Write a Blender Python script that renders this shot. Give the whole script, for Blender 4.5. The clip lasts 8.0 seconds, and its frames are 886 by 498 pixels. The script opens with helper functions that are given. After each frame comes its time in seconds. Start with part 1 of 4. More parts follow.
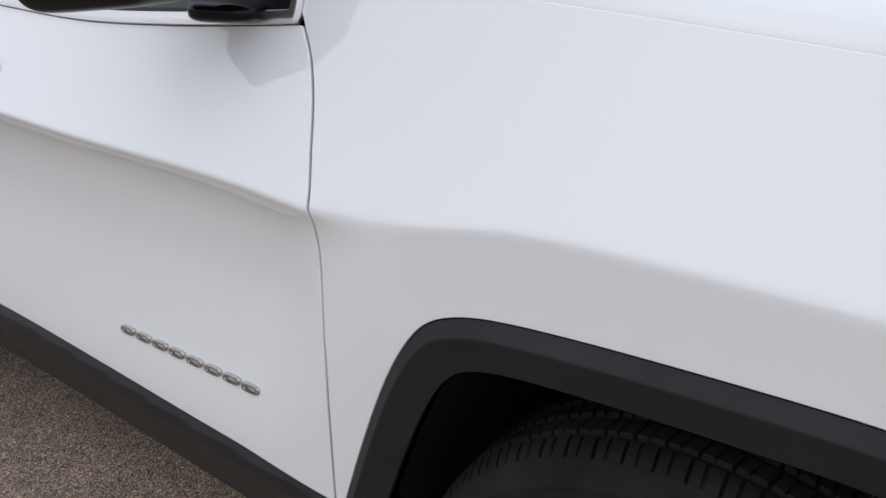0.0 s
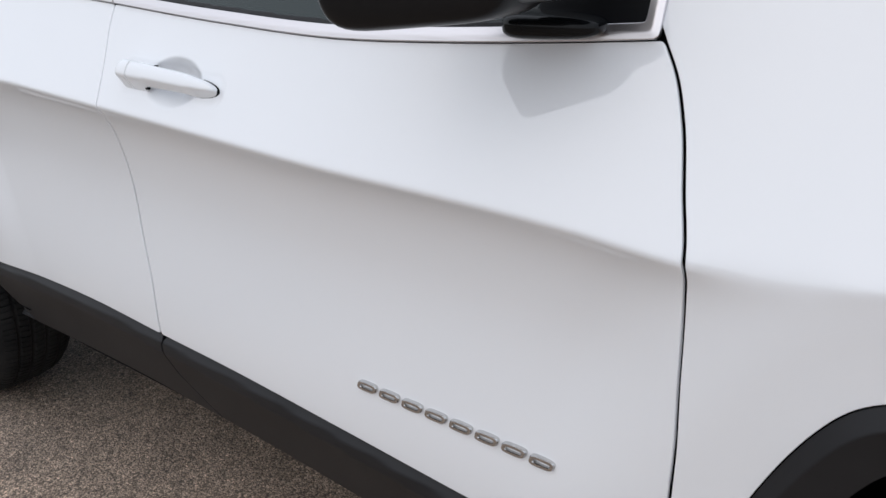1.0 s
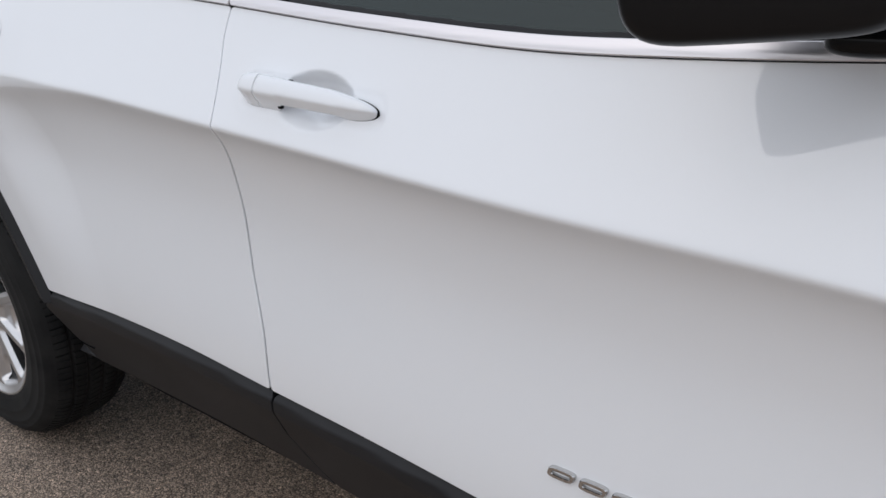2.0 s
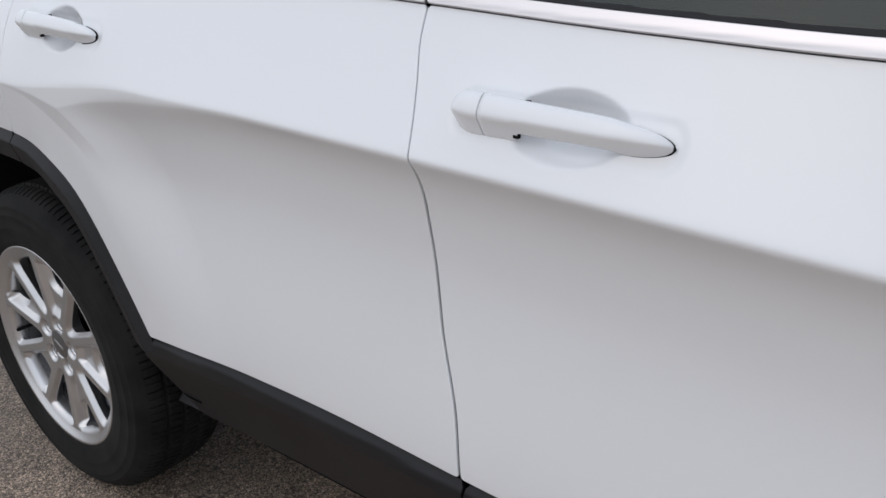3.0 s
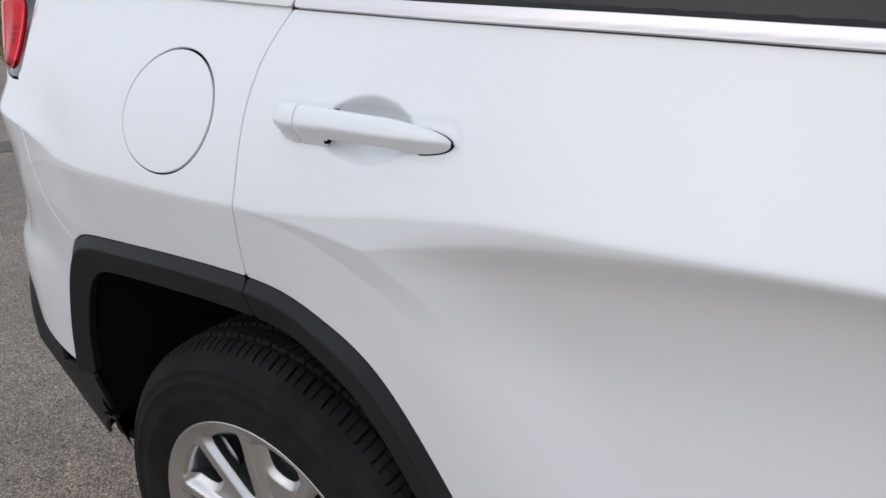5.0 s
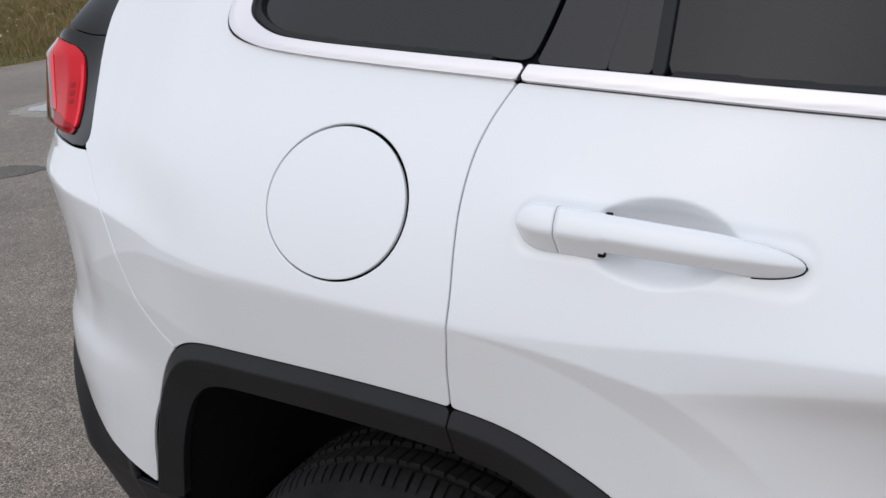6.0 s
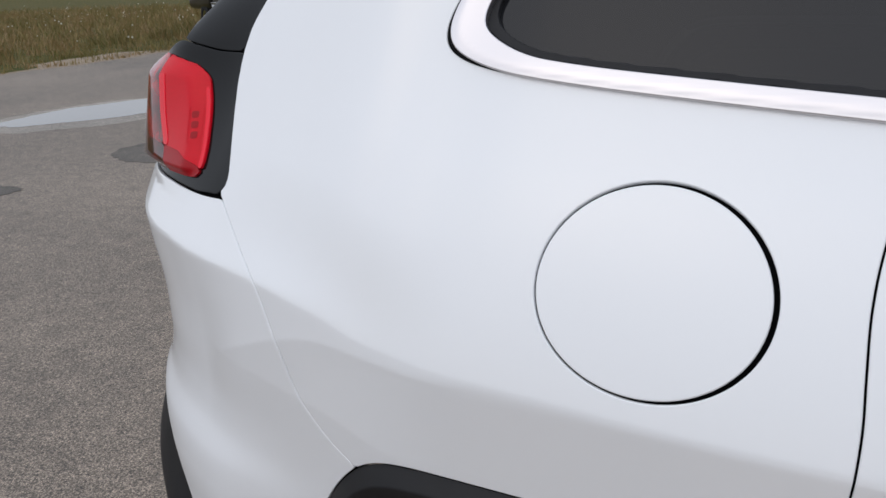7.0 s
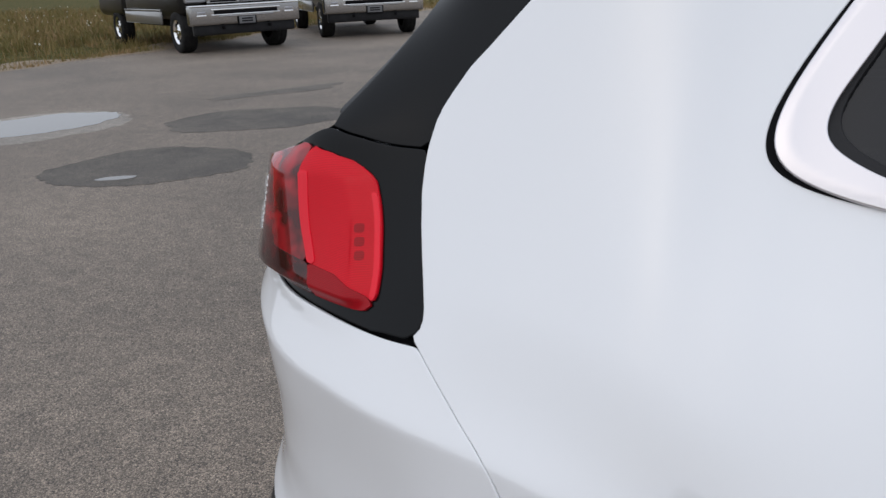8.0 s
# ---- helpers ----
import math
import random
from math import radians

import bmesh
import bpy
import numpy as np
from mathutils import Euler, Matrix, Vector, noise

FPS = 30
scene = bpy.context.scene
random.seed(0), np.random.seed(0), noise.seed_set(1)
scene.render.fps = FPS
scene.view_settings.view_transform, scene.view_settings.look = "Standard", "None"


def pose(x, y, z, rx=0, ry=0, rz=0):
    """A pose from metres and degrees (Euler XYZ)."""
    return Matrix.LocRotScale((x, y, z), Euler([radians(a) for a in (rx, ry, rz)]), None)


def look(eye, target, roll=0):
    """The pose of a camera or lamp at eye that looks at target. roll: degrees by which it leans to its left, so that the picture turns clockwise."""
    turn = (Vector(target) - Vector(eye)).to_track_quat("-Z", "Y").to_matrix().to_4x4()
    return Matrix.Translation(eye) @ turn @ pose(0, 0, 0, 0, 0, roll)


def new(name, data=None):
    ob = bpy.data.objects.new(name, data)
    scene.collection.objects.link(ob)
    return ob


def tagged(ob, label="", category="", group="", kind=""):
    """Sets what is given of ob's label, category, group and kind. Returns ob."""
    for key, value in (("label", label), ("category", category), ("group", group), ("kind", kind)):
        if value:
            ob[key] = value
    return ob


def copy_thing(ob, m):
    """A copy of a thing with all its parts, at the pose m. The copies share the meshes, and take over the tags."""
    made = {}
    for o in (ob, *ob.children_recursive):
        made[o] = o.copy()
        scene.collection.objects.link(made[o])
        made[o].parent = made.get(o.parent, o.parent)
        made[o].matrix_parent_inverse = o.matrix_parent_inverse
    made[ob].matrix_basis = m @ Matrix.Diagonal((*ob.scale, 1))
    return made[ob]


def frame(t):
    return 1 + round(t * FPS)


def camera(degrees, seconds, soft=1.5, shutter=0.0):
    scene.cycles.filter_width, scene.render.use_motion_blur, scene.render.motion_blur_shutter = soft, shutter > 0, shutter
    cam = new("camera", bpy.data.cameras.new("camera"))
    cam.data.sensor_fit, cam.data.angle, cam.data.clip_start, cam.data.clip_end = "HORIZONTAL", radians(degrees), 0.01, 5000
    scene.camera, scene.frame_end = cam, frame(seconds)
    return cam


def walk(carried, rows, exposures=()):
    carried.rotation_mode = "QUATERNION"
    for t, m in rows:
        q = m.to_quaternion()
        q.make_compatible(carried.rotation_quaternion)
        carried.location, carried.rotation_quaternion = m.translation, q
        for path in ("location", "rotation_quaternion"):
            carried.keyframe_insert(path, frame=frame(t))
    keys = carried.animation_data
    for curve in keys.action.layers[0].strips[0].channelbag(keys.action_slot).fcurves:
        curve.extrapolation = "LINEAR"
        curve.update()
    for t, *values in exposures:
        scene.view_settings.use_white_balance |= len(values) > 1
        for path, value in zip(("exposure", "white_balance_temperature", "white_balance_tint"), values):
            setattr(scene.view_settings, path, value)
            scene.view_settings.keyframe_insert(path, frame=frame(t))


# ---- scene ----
cam = camera(56.0, 8.0)
PATH = [
    (0, (2.771, -0.6, 1.174), (1.649, 0.864, 0.403), -1.6),
    (0.3, (2.679, -0.631, 1.169), (1.512, 0.795, 0.390), -1.9),
    (0.5, (2.596, -0.634, 1.161), (1.402, 0.772, 0.386), -2.3),
    (0.6, (2.553, -0.653, 1.162), (1.365, 0.76, 0.393), -2.3),
    (1, (2.403, -0.674, 1.169), (1.21, 0.747, 0.422), -2.8),
    (1.5, (2.258, -0.686, 1.162), (1.079, 0.755, 0.431), -2.3),
    (2.8, (1.77, -0.624, 1.154), (0.571, 0.788, 0.400), -2.1),
    (3, (1.705, -0.636, 1.151), (0.51, 0.78, 0.397), -2.7),
    (3.5, (1.503, -0.626, 1.157), (0.308, 0.795, 0.413), -3.4),
    (4, (1.333, -0.63, 1.157), (0.138, 0.806, 0.442), -4.0),
    (4.2, (1.254, -0.628, 1.156), (0.065, 0.816, 0.450), -4.7),
    (5.3, (0.827, -0.603, 1.203), (-0.295, 0.907, 0.525), -5.7),
    (5.5, (0.74, -0.614, 1.222), (-0.342, 0.927, 0.549), -5.7),
    (6, (0.556, -0.616, 1.247), (-0.441, 0.981, 0.573), -5.0),
    (6.5, (0.374, -0.589, 1.248), (-0.590, 1.038, 0.600), -4.2),
    (7, (0.163, -0.541, 1.245), (-0.751, 1.121, 0.611), -3.4),
    (7.3, (0.055, -0.516, 1.265), (-0.838, 1.156, 0.627), -2.7),
    (7.5, (-0.006, -0.485, 1.277), (-0.918, 1.171, 0.622), -3.2),
    (8, (-0.19, -0.457, 1.314), (-0.924, 1.294, 0.684), -2.5),
]
walk(cam, [(t, look(eye, target, roll)) for t, eye, target, roll in PATH], exposures=[(0, .13), (.5, .3), (1, .24), (1.5, .15), (3, .03), (3.5, .05), (4.2, .09), (5.3, .12), (6, .17), (6.5, .18), (7, .1), (8, .04)])

# ---- light ----
world = bpy.data.worlds.new("overcast_sky")
scene.world = world
world.use_nodes = True
wn = world.node_tree
sky = wn.nodes.new("ShaderNodeTexSky")
sky.sky_type, sky.sun_disc = "NISHITA", False
sky.sun_elevation, sky.sun_rotation = radians(48), radians(200)
sky.air_density, sky.dust_density, sky.ozone_density = 1.0, 6.0, 1.0
# thick even cloud: the clear sky shows through only a little
cloud = wn.nodes.new("ShaderNodeMix")
cloud.data_type = "RGBA"
cloud.inputs["Factor"].default_value = 0.86
wn.links.new(sky.outputs[0], cloud.inputs[6])
# overcast: paler and dimmer at the horizon, brighter overhead
way, split_way, zenith = wn.nodes.new("ShaderNodeTexCoord"), wn.nodes.new("ShaderNodeSeparateXYZ"), wn.nodes.new("ShaderNodeValToRGB")
wn.links.new(way.outputs["Generated"], split_way.inputs[0])
wn.links.new(split_way.outputs[2], zenith.inputs[0])
for e, q, c in zip(zenith.color_ramp.elements, (0, .85), ((.645, .69, .765, 1), (.84, .925, 1.07, 1))):
    e.position, e.color = q, c
grey = wn.nodes.new("ShaderNodeVectorMath")
grey.operation = "SCALE"
grey.inputs["Scale"].default_value = 9.4
wn.links.new(zenith.outputs[0], grey.inputs[0])
wn.links.new(grey.outputs[0], cloud.inputs[7])
wn.links.new(cloud.outputs[2], wn.nodes["Background"].inputs["Color"])
wn.nodes["Background"].inputs["Strength"].default_value = 0.105
sun = new("sun", bpy.data.lights.new("sun", "SUN"))
sun.data.energy, sun.data.angle, sun.data.color = 0.5, radians(170), (1, 0.97, 0.93)
sun.matrix_world = look((-3, -8, 9), (0, 0, 0))
tagged(sun, "soft sun behind a bright overcast sky", "sun", kind="structure")


# ---- materials ----
def material(name, color, rough=0.5, metal=0.0, coat=0.0, transmission=0.0, ior=1.45, spec=0.5):
    m = bpy.data.materials.new(name)
    m.use_nodes = True
    p = m.node_tree.nodes["Principled BSDF"]
    for key, value in (("Base Color", (*color, 1)), ("Roughness", rough), ("Metallic", metal), ("Coat Weight", coat), ("Coat Roughness", 0.03),
                       ("Transmission Weight", transmission), ("IOR", ior), ("Specular IOR Level", spec)):
        p.inputs[key].default_value = value
    return m


def vary(m, scale, low, high, detail=6.0, key="Base Color", distort=0.0, positions=(0.3, 0.7)):
    """Noise in object space drives a colour or a value of the material."""
    t = m.node_tree
    p = t.nodes["Principled BSDF"]
    co = t.nodes.new("ShaderNodeTexCoord")
    n = t.nodes.new("ShaderNodeTexNoise")
    n.inputs["Scale"].default_value, n.inputs["Detail"].default_value, n.inputs["Distortion"].default_value = scale, detail, distort
    r = t.nodes.new("ShaderNodeValToRGB")
    for e, c, pos in zip(r.color_ramp.elements, (low, high), positions):
        e.color, e.position = ((*c, 1) if isinstance(c, tuple) else (c, c, c, 1)), pos
    t.links.new(co.outputs["Object"], n.inputs["Vector"])
    t.links.new(n.outputs[0], r.inputs[0])
    t.links.new(r.outputs[0], p.inputs[key])
    return r


def bump(m, scale, strength, distance):
    t = m.node_tree
    p = t.nodes["Principled BSDF"]
    co = t.nodes.new("ShaderNodeTexCoord")
    n = t.nodes.new("ShaderNodeTexNoise")
    n.inputs["Scale"].default_value = scale
    b = t.nodes.new("ShaderNodeBump")
    b.inputs["Strength"].default_value, b.inputs["Distance"].default_value = strength, distance
    t.links.new(co.outputs["Object"], n.inputs["Vector"])
    t.links.new(n.outputs[0], b.inputs["Height"])
    t.links.new(b.outputs[0], p.inputs["Normal"])


WHITE = material("white_paint", (0.797, 0.81, 0.832), 0.5, coat=1.0, spec=0.25)
WHITE.node_tree.nodes["Principled BSDF"].inputs["Coat IOR"].default_value = 1.75
vary(WHITE, 1.7, 0.45, 0.55, key="Roughness")
vary(WHITE, 5, 0.012, 0.035, key="Coat Roughness")
BLACK_PLASTIC = material("grained_black_plastic", (0.012, 0.012, 0.0135), 0.5, spec=0.32)
vary(BLACK_PLASTIC, 9, (0.010, 0.010, 0.0115), (0.016, 0.016, 0.018))
bump(BLACK_PLASTIC, 900, 0.12, 0.0006)
GLOSS_BLACK = material("gloss_black", (0.005, 0.0055, 0.0065), 0.1, spec=0.22)
COVER = material("pillar_gloss_black", (0.012, 0.012, 0.015), 0.16, spec=0.5)
DARK = material("dark_inside", (0.008, 0.008, 0.009), 0.9, spec=0.1)
RUBBER = material("tyre_rubber", (0.010, 0.010, 0.010), 0.8, spec=0.2)
vary(RUBBER, 14, (0.009, 0.009, 0.0095), (0.020, 0.0195, 0.019))
SILVER = material("silver_alloy", (0.60, 0.60, 0.61), 0.3, metal=0.9)
MIRROR_BLACK = material("mirror_black", (0.007, 0.007, 0.008), 0.3, spec=0.25)
CHROME = material("satin_chrome", (0.70, 0.675, 0.69), 0.3, metal=1.0)
BADGE_CHROME = material("badge_chrome", (0.52, 0.515, 0.51), 0.14, metal=1.0)
BRIGHT = material("bright_chrome", (0.38, 0.375, 0.37), 0.18, metal=1.0)
GLASS = material("tinted_glass", (0.014, 0.0145, 0.017), 0.02, transmission=0.1, ior=1.4)
FRONT_GLASS = material("green_tinted_glass", (0.022, 0.040, 0.040), 0.01, transmission=0.35, ior=1.45)


def prism_lens(name, low, high, pitch=760.0):
    """Moulded red plastic with a fine diamond grid of prisms behind a clear glossy face."""
    m = material(name, high, 0.35, coat=0.3, spec=0.08)
    t = m.node_tree
    p = t.nodes["Principled BSDF"]
    co, split = t.nodes.new("ShaderNodeTexCoord"), t.nodes.new("ShaderNodeSeparateXYZ")
    t.links.new(co.outputs["Object"], split.inputs[0])

    def calc(op, a, b=None):
        n = t.nodes.new("ShaderNodeMath")
        n.operation = op
        for sock, v in zip(n.inputs, (a, b)):
            if isinstance(v, (int, float)):
                sock.default_value = v
            elif v is not None:
                t.links.new(v, sock)
        return n.outputs[0]

    run = calc("SUBTRACT", split.outputs[0], split.outputs[1])
    rise = calc("MULTIPLY", split.outputs[2], 1.0)
    waves = [calc("SINE", calc("MULTIPLY", calc(op, rise, calc("MULTIPLY", run, 1.15)), pitch * 3.2)) for op in ("ADD", "SUBTRACT")]
    both = calc("MULTIPLY_ADD", calc("MULTIPLY", waves[0], waves[1]), 0.5)
    both.node.inputs[2].default_value = 0.5
    r = t.nodes.new("ShaderNodeValToRGB")
    for e, c, q in zip(r.color_ramp.elements, (low, high), (.15, .8)):
        e.color, e.position = (*c, 1), q
    t.links.new(both, r.inputs[0])
    t.links.new(r.outputs[0], p.inputs["Base Color"])
    return m


RED = prism_lens("red_lens", (0.46, 0.0015, 0.008), (0.78, 0.004, 0.020))
STRIP_RED = material("red_lens_rim", (0.82, 0.010, 0.03), 0.25, coat=0.3, spec=0.2)
MID_RED = prism_lens("red_lens_strip", (0.20, 0.002, 0.005), (0.46, 0.005, 0.014))
DARK_RED = material("deep_red_lens", (0.33, 0.004, 0.014), 0.2, coat=0.8, spec=.2)
vary(DARK_RED, 40, (0.07, 0.001, 0.003), (0.40, 0.005, 0.014), detail=1.0, distort=.6, positions=(.36, .66))
SMOKE_RED = material("smoked_red_lens", (0.14, 0.002, 0.006), 0.2, coat=0.8, spec=.2)
vary(SMOKE_RED, 70, (0.030, 0.001, 0.002), (0.16, 0.002, 0.006), detail=2.0, positions=(.45, .7))
BARREL = material("dull_metal", (0.035, 0.035, 0.036), 0.6, metal=0.2)
BARREL_SILVER = material("cast_silver", (0.13, 0.13, 0.135), 0.45, metal=0.5)
CLEAR = material("clear_lens", (0.7, 0.7, 0.7), 0.1, coat=1.0)


def asphalt(name, dark, light, tint, rough, patchy=(.55, .72, 1.14)):
    """Worn asphalt: pale and dark stones in binder, with stains at two larger scales and light painted in along x."""
    m = material(name, tint, rough, spec=.85)
    t = m.node_tree
    p = t.nodes["Principled BSDF"]
    co = t.nodes.new("ShaderNodeTexCoord")

    def node(kind, scale, out):
        n = t.nodes.new(kind)
        n.inputs["Scale"].default_value = scale
        t.links.new(co.outputs["Object"], n.inputs["Vector"])
        return n.outputs[out]

    def mix(mode, fac, a, b):
        n = t.nodes.new("ShaderNodeMix")
        n.data_type, n.blend_type = "RGBA", mode
        for sock, v in ((n.inputs["Factor"], fac), (n.inputs[6], a), (n.inputs[7], b)):
            if isinstance(v, (int, float, tuple)):
                sock.default_value = v
            else:
                t.links.new(v, sock)
        return n.outputs[2]

    def ramp(src, a, b, lo, hi):
        r = t.nodes.new("ShaderNodeValToRGB")
        for e, c, q in zip(r.color_ramp.elements, (lo, hi), (a, b)):
            e.color, e.position = (*c, 1), q
        t.links.new(src, r.inputs[0])
        return r.outputs[0]

    grit = node("ShaderNodeTexVoronoi", 250, "Color")
    sep = t.nodes.new("ShaderNodeSeparateColor")
    t.links.new(grit, sep.inputs[0])
    stones = ramp(sep.outputs[0], .1, .95, dark, light)
    cells = node("ShaderNodeTexVoronoi", 250, "Distance")
    joints = ramp(cells, .3, .7, (1.1, 1.1, 1.1), (.5, .49, .48))
    col = mix("MULTIPLY", 1.0, stones, joints)
    pale = t.nodes.new("ShaderNodeSeparateColor")
    t.links.new(node("ShaderNodeTexVoronoi", 150, "Color"), pale.inputs[0])
    col = mix("MULTIPLY", 1.0, col, ramp(pale.outputs[1], .06, .16, (.5, .49, .49), (1, 1, 1)))
    col = mix("MULTIPLY", 1.0, col, ramp(pale.outputs[2], .86, .97, (1, 1, 1), (1.5, 1.48, 1.46)))
    size, low, high = patchy
    blot = ramp(node("ShaderNodeTexNoise", size, 0), .3, .72, (low, low * .985, low * .97), (high, high * .985, high * .965))
    col = mix("MULTIPLY", 1.0, col, blot)
    # painted light: colour lowered behind the car, raised beside its shaded front sill
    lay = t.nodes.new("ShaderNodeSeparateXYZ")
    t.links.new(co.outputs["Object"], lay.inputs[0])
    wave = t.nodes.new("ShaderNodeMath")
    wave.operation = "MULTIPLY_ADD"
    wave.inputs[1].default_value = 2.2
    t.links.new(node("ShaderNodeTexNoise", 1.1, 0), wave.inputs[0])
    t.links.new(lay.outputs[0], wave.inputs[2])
    shade_lift = t.nodes.new("ShaderNodeMapRange")
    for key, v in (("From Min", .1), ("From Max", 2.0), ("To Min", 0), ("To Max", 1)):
        shade_lift.inputs[key].default_value = v
    t.links.new(wave.outputs[0], shade_lift.inputs["Value"])
    col = mix("MULTIPLY", 1.0, col, ramp(shade_lift.outputs[0], 0, 1, (.87, .87, .87), (1.62, 1.51, 1.43)))
    fine = ramp(node("ShaderNodeTexNoise", 9, 0), .3, .7, (.84, .84, .84), (1.12, 1.12, 1.12))
    col = mix("MULTIPLY", 1.0, col, fine)
    t.links.new(col, p.inputs["Base Color"])
    b = t.nodes.new("ShaderNodeBump")
    b.inputs["Strength"].default_value, b.inputs["Distance"].default_value, b.invert = .8, .003, True
    t.links.new(cells, b.inputs["Height"])
    t.links.new(b.outputs[0], p.inputs["Normal"])
    return m


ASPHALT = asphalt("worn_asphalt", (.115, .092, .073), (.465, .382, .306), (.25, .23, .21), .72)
WET = asphalt("wet_asphalt", (.055, .047, .039), (.22, .188, .157), (.1, .09, .085), .78, (1.9, .66, 1.3))
DAMP = asphalt("damp_asphalt", (.07, .06, .05), (.28, .24, .20), (.1, .09, .085), .75, (1.9, .7, 1.3))
SILT = asphalt("silted_asphalt", (.26, .235, .205), (.60, .545, .485), (.3, .28, .25), .75)
WATER = material("still_water", (.17, .155, .145), .06, spec=.6)
GRASS = material("mown_dry_grass", (.12, .11, .045), 1.0, spec=.05)
vary(GRASS, 2.2, (.13, .1, .045), (.06, .066, .022), positions=(.35, .62))


def blades(name, stops):
    """Each blade takes one of several tints."""
    m = material(name, (.1, .1, .04), .7)
    t = m.node_tree
    g, r = t.nodes.new("ShaderNodeNewGeometry"), t.nodes.new("ShaderNodeValToRGB")
    while len(r.color_ramp.elements) < len(stops):
        r.color_ramp.elements.new(.5)
    for e, (q, c) in zip(r.color_ramp.elements, stops):
        e.position, e.color = q, (*c, 1)
    # whole drifts lean green or brown
    co, n, add = t.nodes.new("ShaderNodeTexCoord"), t.nodes.new("ShaderNodeTexNoise"), t.nodes.new("ShaderNodeMath")
    n.inputs["Scale"].default_value, n.inputs["Detail"].default_value = .9, 3
    add.operation, add.use_clamp = "MULTIPLY_ADD", True
    spread = t.nodes.new("ShaderNodeMapRange")
    spread.inputs["From Min"].default_value, spread.inputs["From Max"].default_value, spread.inputs["To Min"].default_value, spread.inputs["To Max"].default_value = .35, .65, 0, .6
    t.links.new(co.outputs["Object"], n.inputs["Vector"])
    t.links.new(n.outputs[0], spread.inputs["Value"])
    t.links.new(g.outputs["Random Per Island"], add.inputs[0])
    add.inputs[1].default_value = .4
    t.links.new(spread.outputs[0], add.inputs[2])
    t.links.new(add.outputs[0], r.inputs[0])
    t.links.new(r.outputs[0], t.nodes["Principled BSDF"].inputs["Base Color"])
    return m


BLADES = blades("grass_blades", [(0, (.075, .078, .015)), (.3, (.145, .125, .032)), (.55, (.215, .155, .052)), (.8, (.275, .172, .075)), (1, (.40, .29, .16))])
DIRT = material("sandy_verge", (.3, .25, .19), .95)
vary(DIRT, 14, (.17, .125, .085), (.34, .27, .195))
GREY_PAINT = material("grey_metallic_paint", (.23, .23, .235), .3, metal=.5, coat=1.0)
DARK_PAINT = material("dark_brown_paint", (.010, .009, .0085), .35, coat=.15, spec=.25)
PLATE = material("plate", (.16, .16, .165), .5)
HEADLIGHT = material("headlight_lens", (.35, .35, .37), .08, metal=.3, coat=1.0)


# ---- shape of the car's flank ----
def flow(t, p, at):
    """A smooth curve through the values p at the places t, with no overshoot where the spacing is uneven."""
    t, p = np.array(t, float), np.array(p, float)
    h = np.diff(t)
    s = np.diff(p) / h
    m = np.r_[s[0], (s[:-1] * h[1:] + s[1:] * h[:-1]) / (h[1:] + h[:-1]), s[-1]]
    k = np.clip(np.searchsorted(t, at, side="right") - 1, 0, len(h) - 1)
    w = (at - t[k]) / h[k]
    return (1 + 2 * w) * (1 - w) ** 2 * p[k] + w * (1 - w) ** 2 * h[k] * m[k] + w * w * (3 - 2 * w) * p[k + 1] + w * w * (w - 1) * h[k] * m[k + 1]


def smooth(a, b, x):
    t = np.clip((x - a) / (b - a), 0, 1)
    return t * t * (3 - 2 * t)


def soft(x, r):
    return r * np.logaddexp(0, x / r)


def smax(parts, k):
    return np.logaddexp.reduce([k * p for p in parts], axis=0) / k


def line(u, z, a, b):
    """Distance from the line a to b, positive on its left."""
    dx, dz = b[0] - a[0], b[1] - a[1]
    n = (dx * dx + dz * dz) ** 0.5
    return (dx * (z - a[1]) - dz * (u - a[0])) / n


def curve(points):
    """A smooth height over the length of the car."""
    t, p = np.array(points, float).T
    at = np.linspace(t[0], t[-1], 1200)
    c = flow(t, p, at)
    return lambda u: np.interp(u, at, c)


# The plan of the car's flank, from the middle of its tail round to the middle of its nose.
FLANK = np.array([(-.813, .93), (-.801, .66), (-.772, .51), (-.729, .347), (-.682, .229), (-.632, .161), (-.573, .1135), (-.5, .076), (-.44, .0545), (-.38, .0352), (-.3, .016), (-.22, .006), (-.15, .002),
                (0, 0), (1, -.003), (2, 0), (2.8, 0), (3.05, .015), (3.28, .08), (3.45, .22), (3.54, .45), (3.58, .93)])
CHORD = np.r_[0, np.cumsum(np.hypot(*np.diff(FLANK, axis=0).T))]
PLAN = np.stack([flow(CHORD, FLANK[:, n], np.linspace(0, CHORD[-1], 1500)) for n in (0, 1)], -1)


def faired(p, sigma=9):
    """Evens out the curvature of a line, keeping its place."""
    k = np.exp(-.5 * (np.arange(-30, 31) / sigma) ** 2)
    k /= k.sum()
    even = lambda q: np.stack([np.convolve(np.pad(q[:, n], 30, mode="reflect", reflect_type="odd"), k, mode="valid") for n in (0, 1)], -1)
    return even(p) + even(p - even(p))


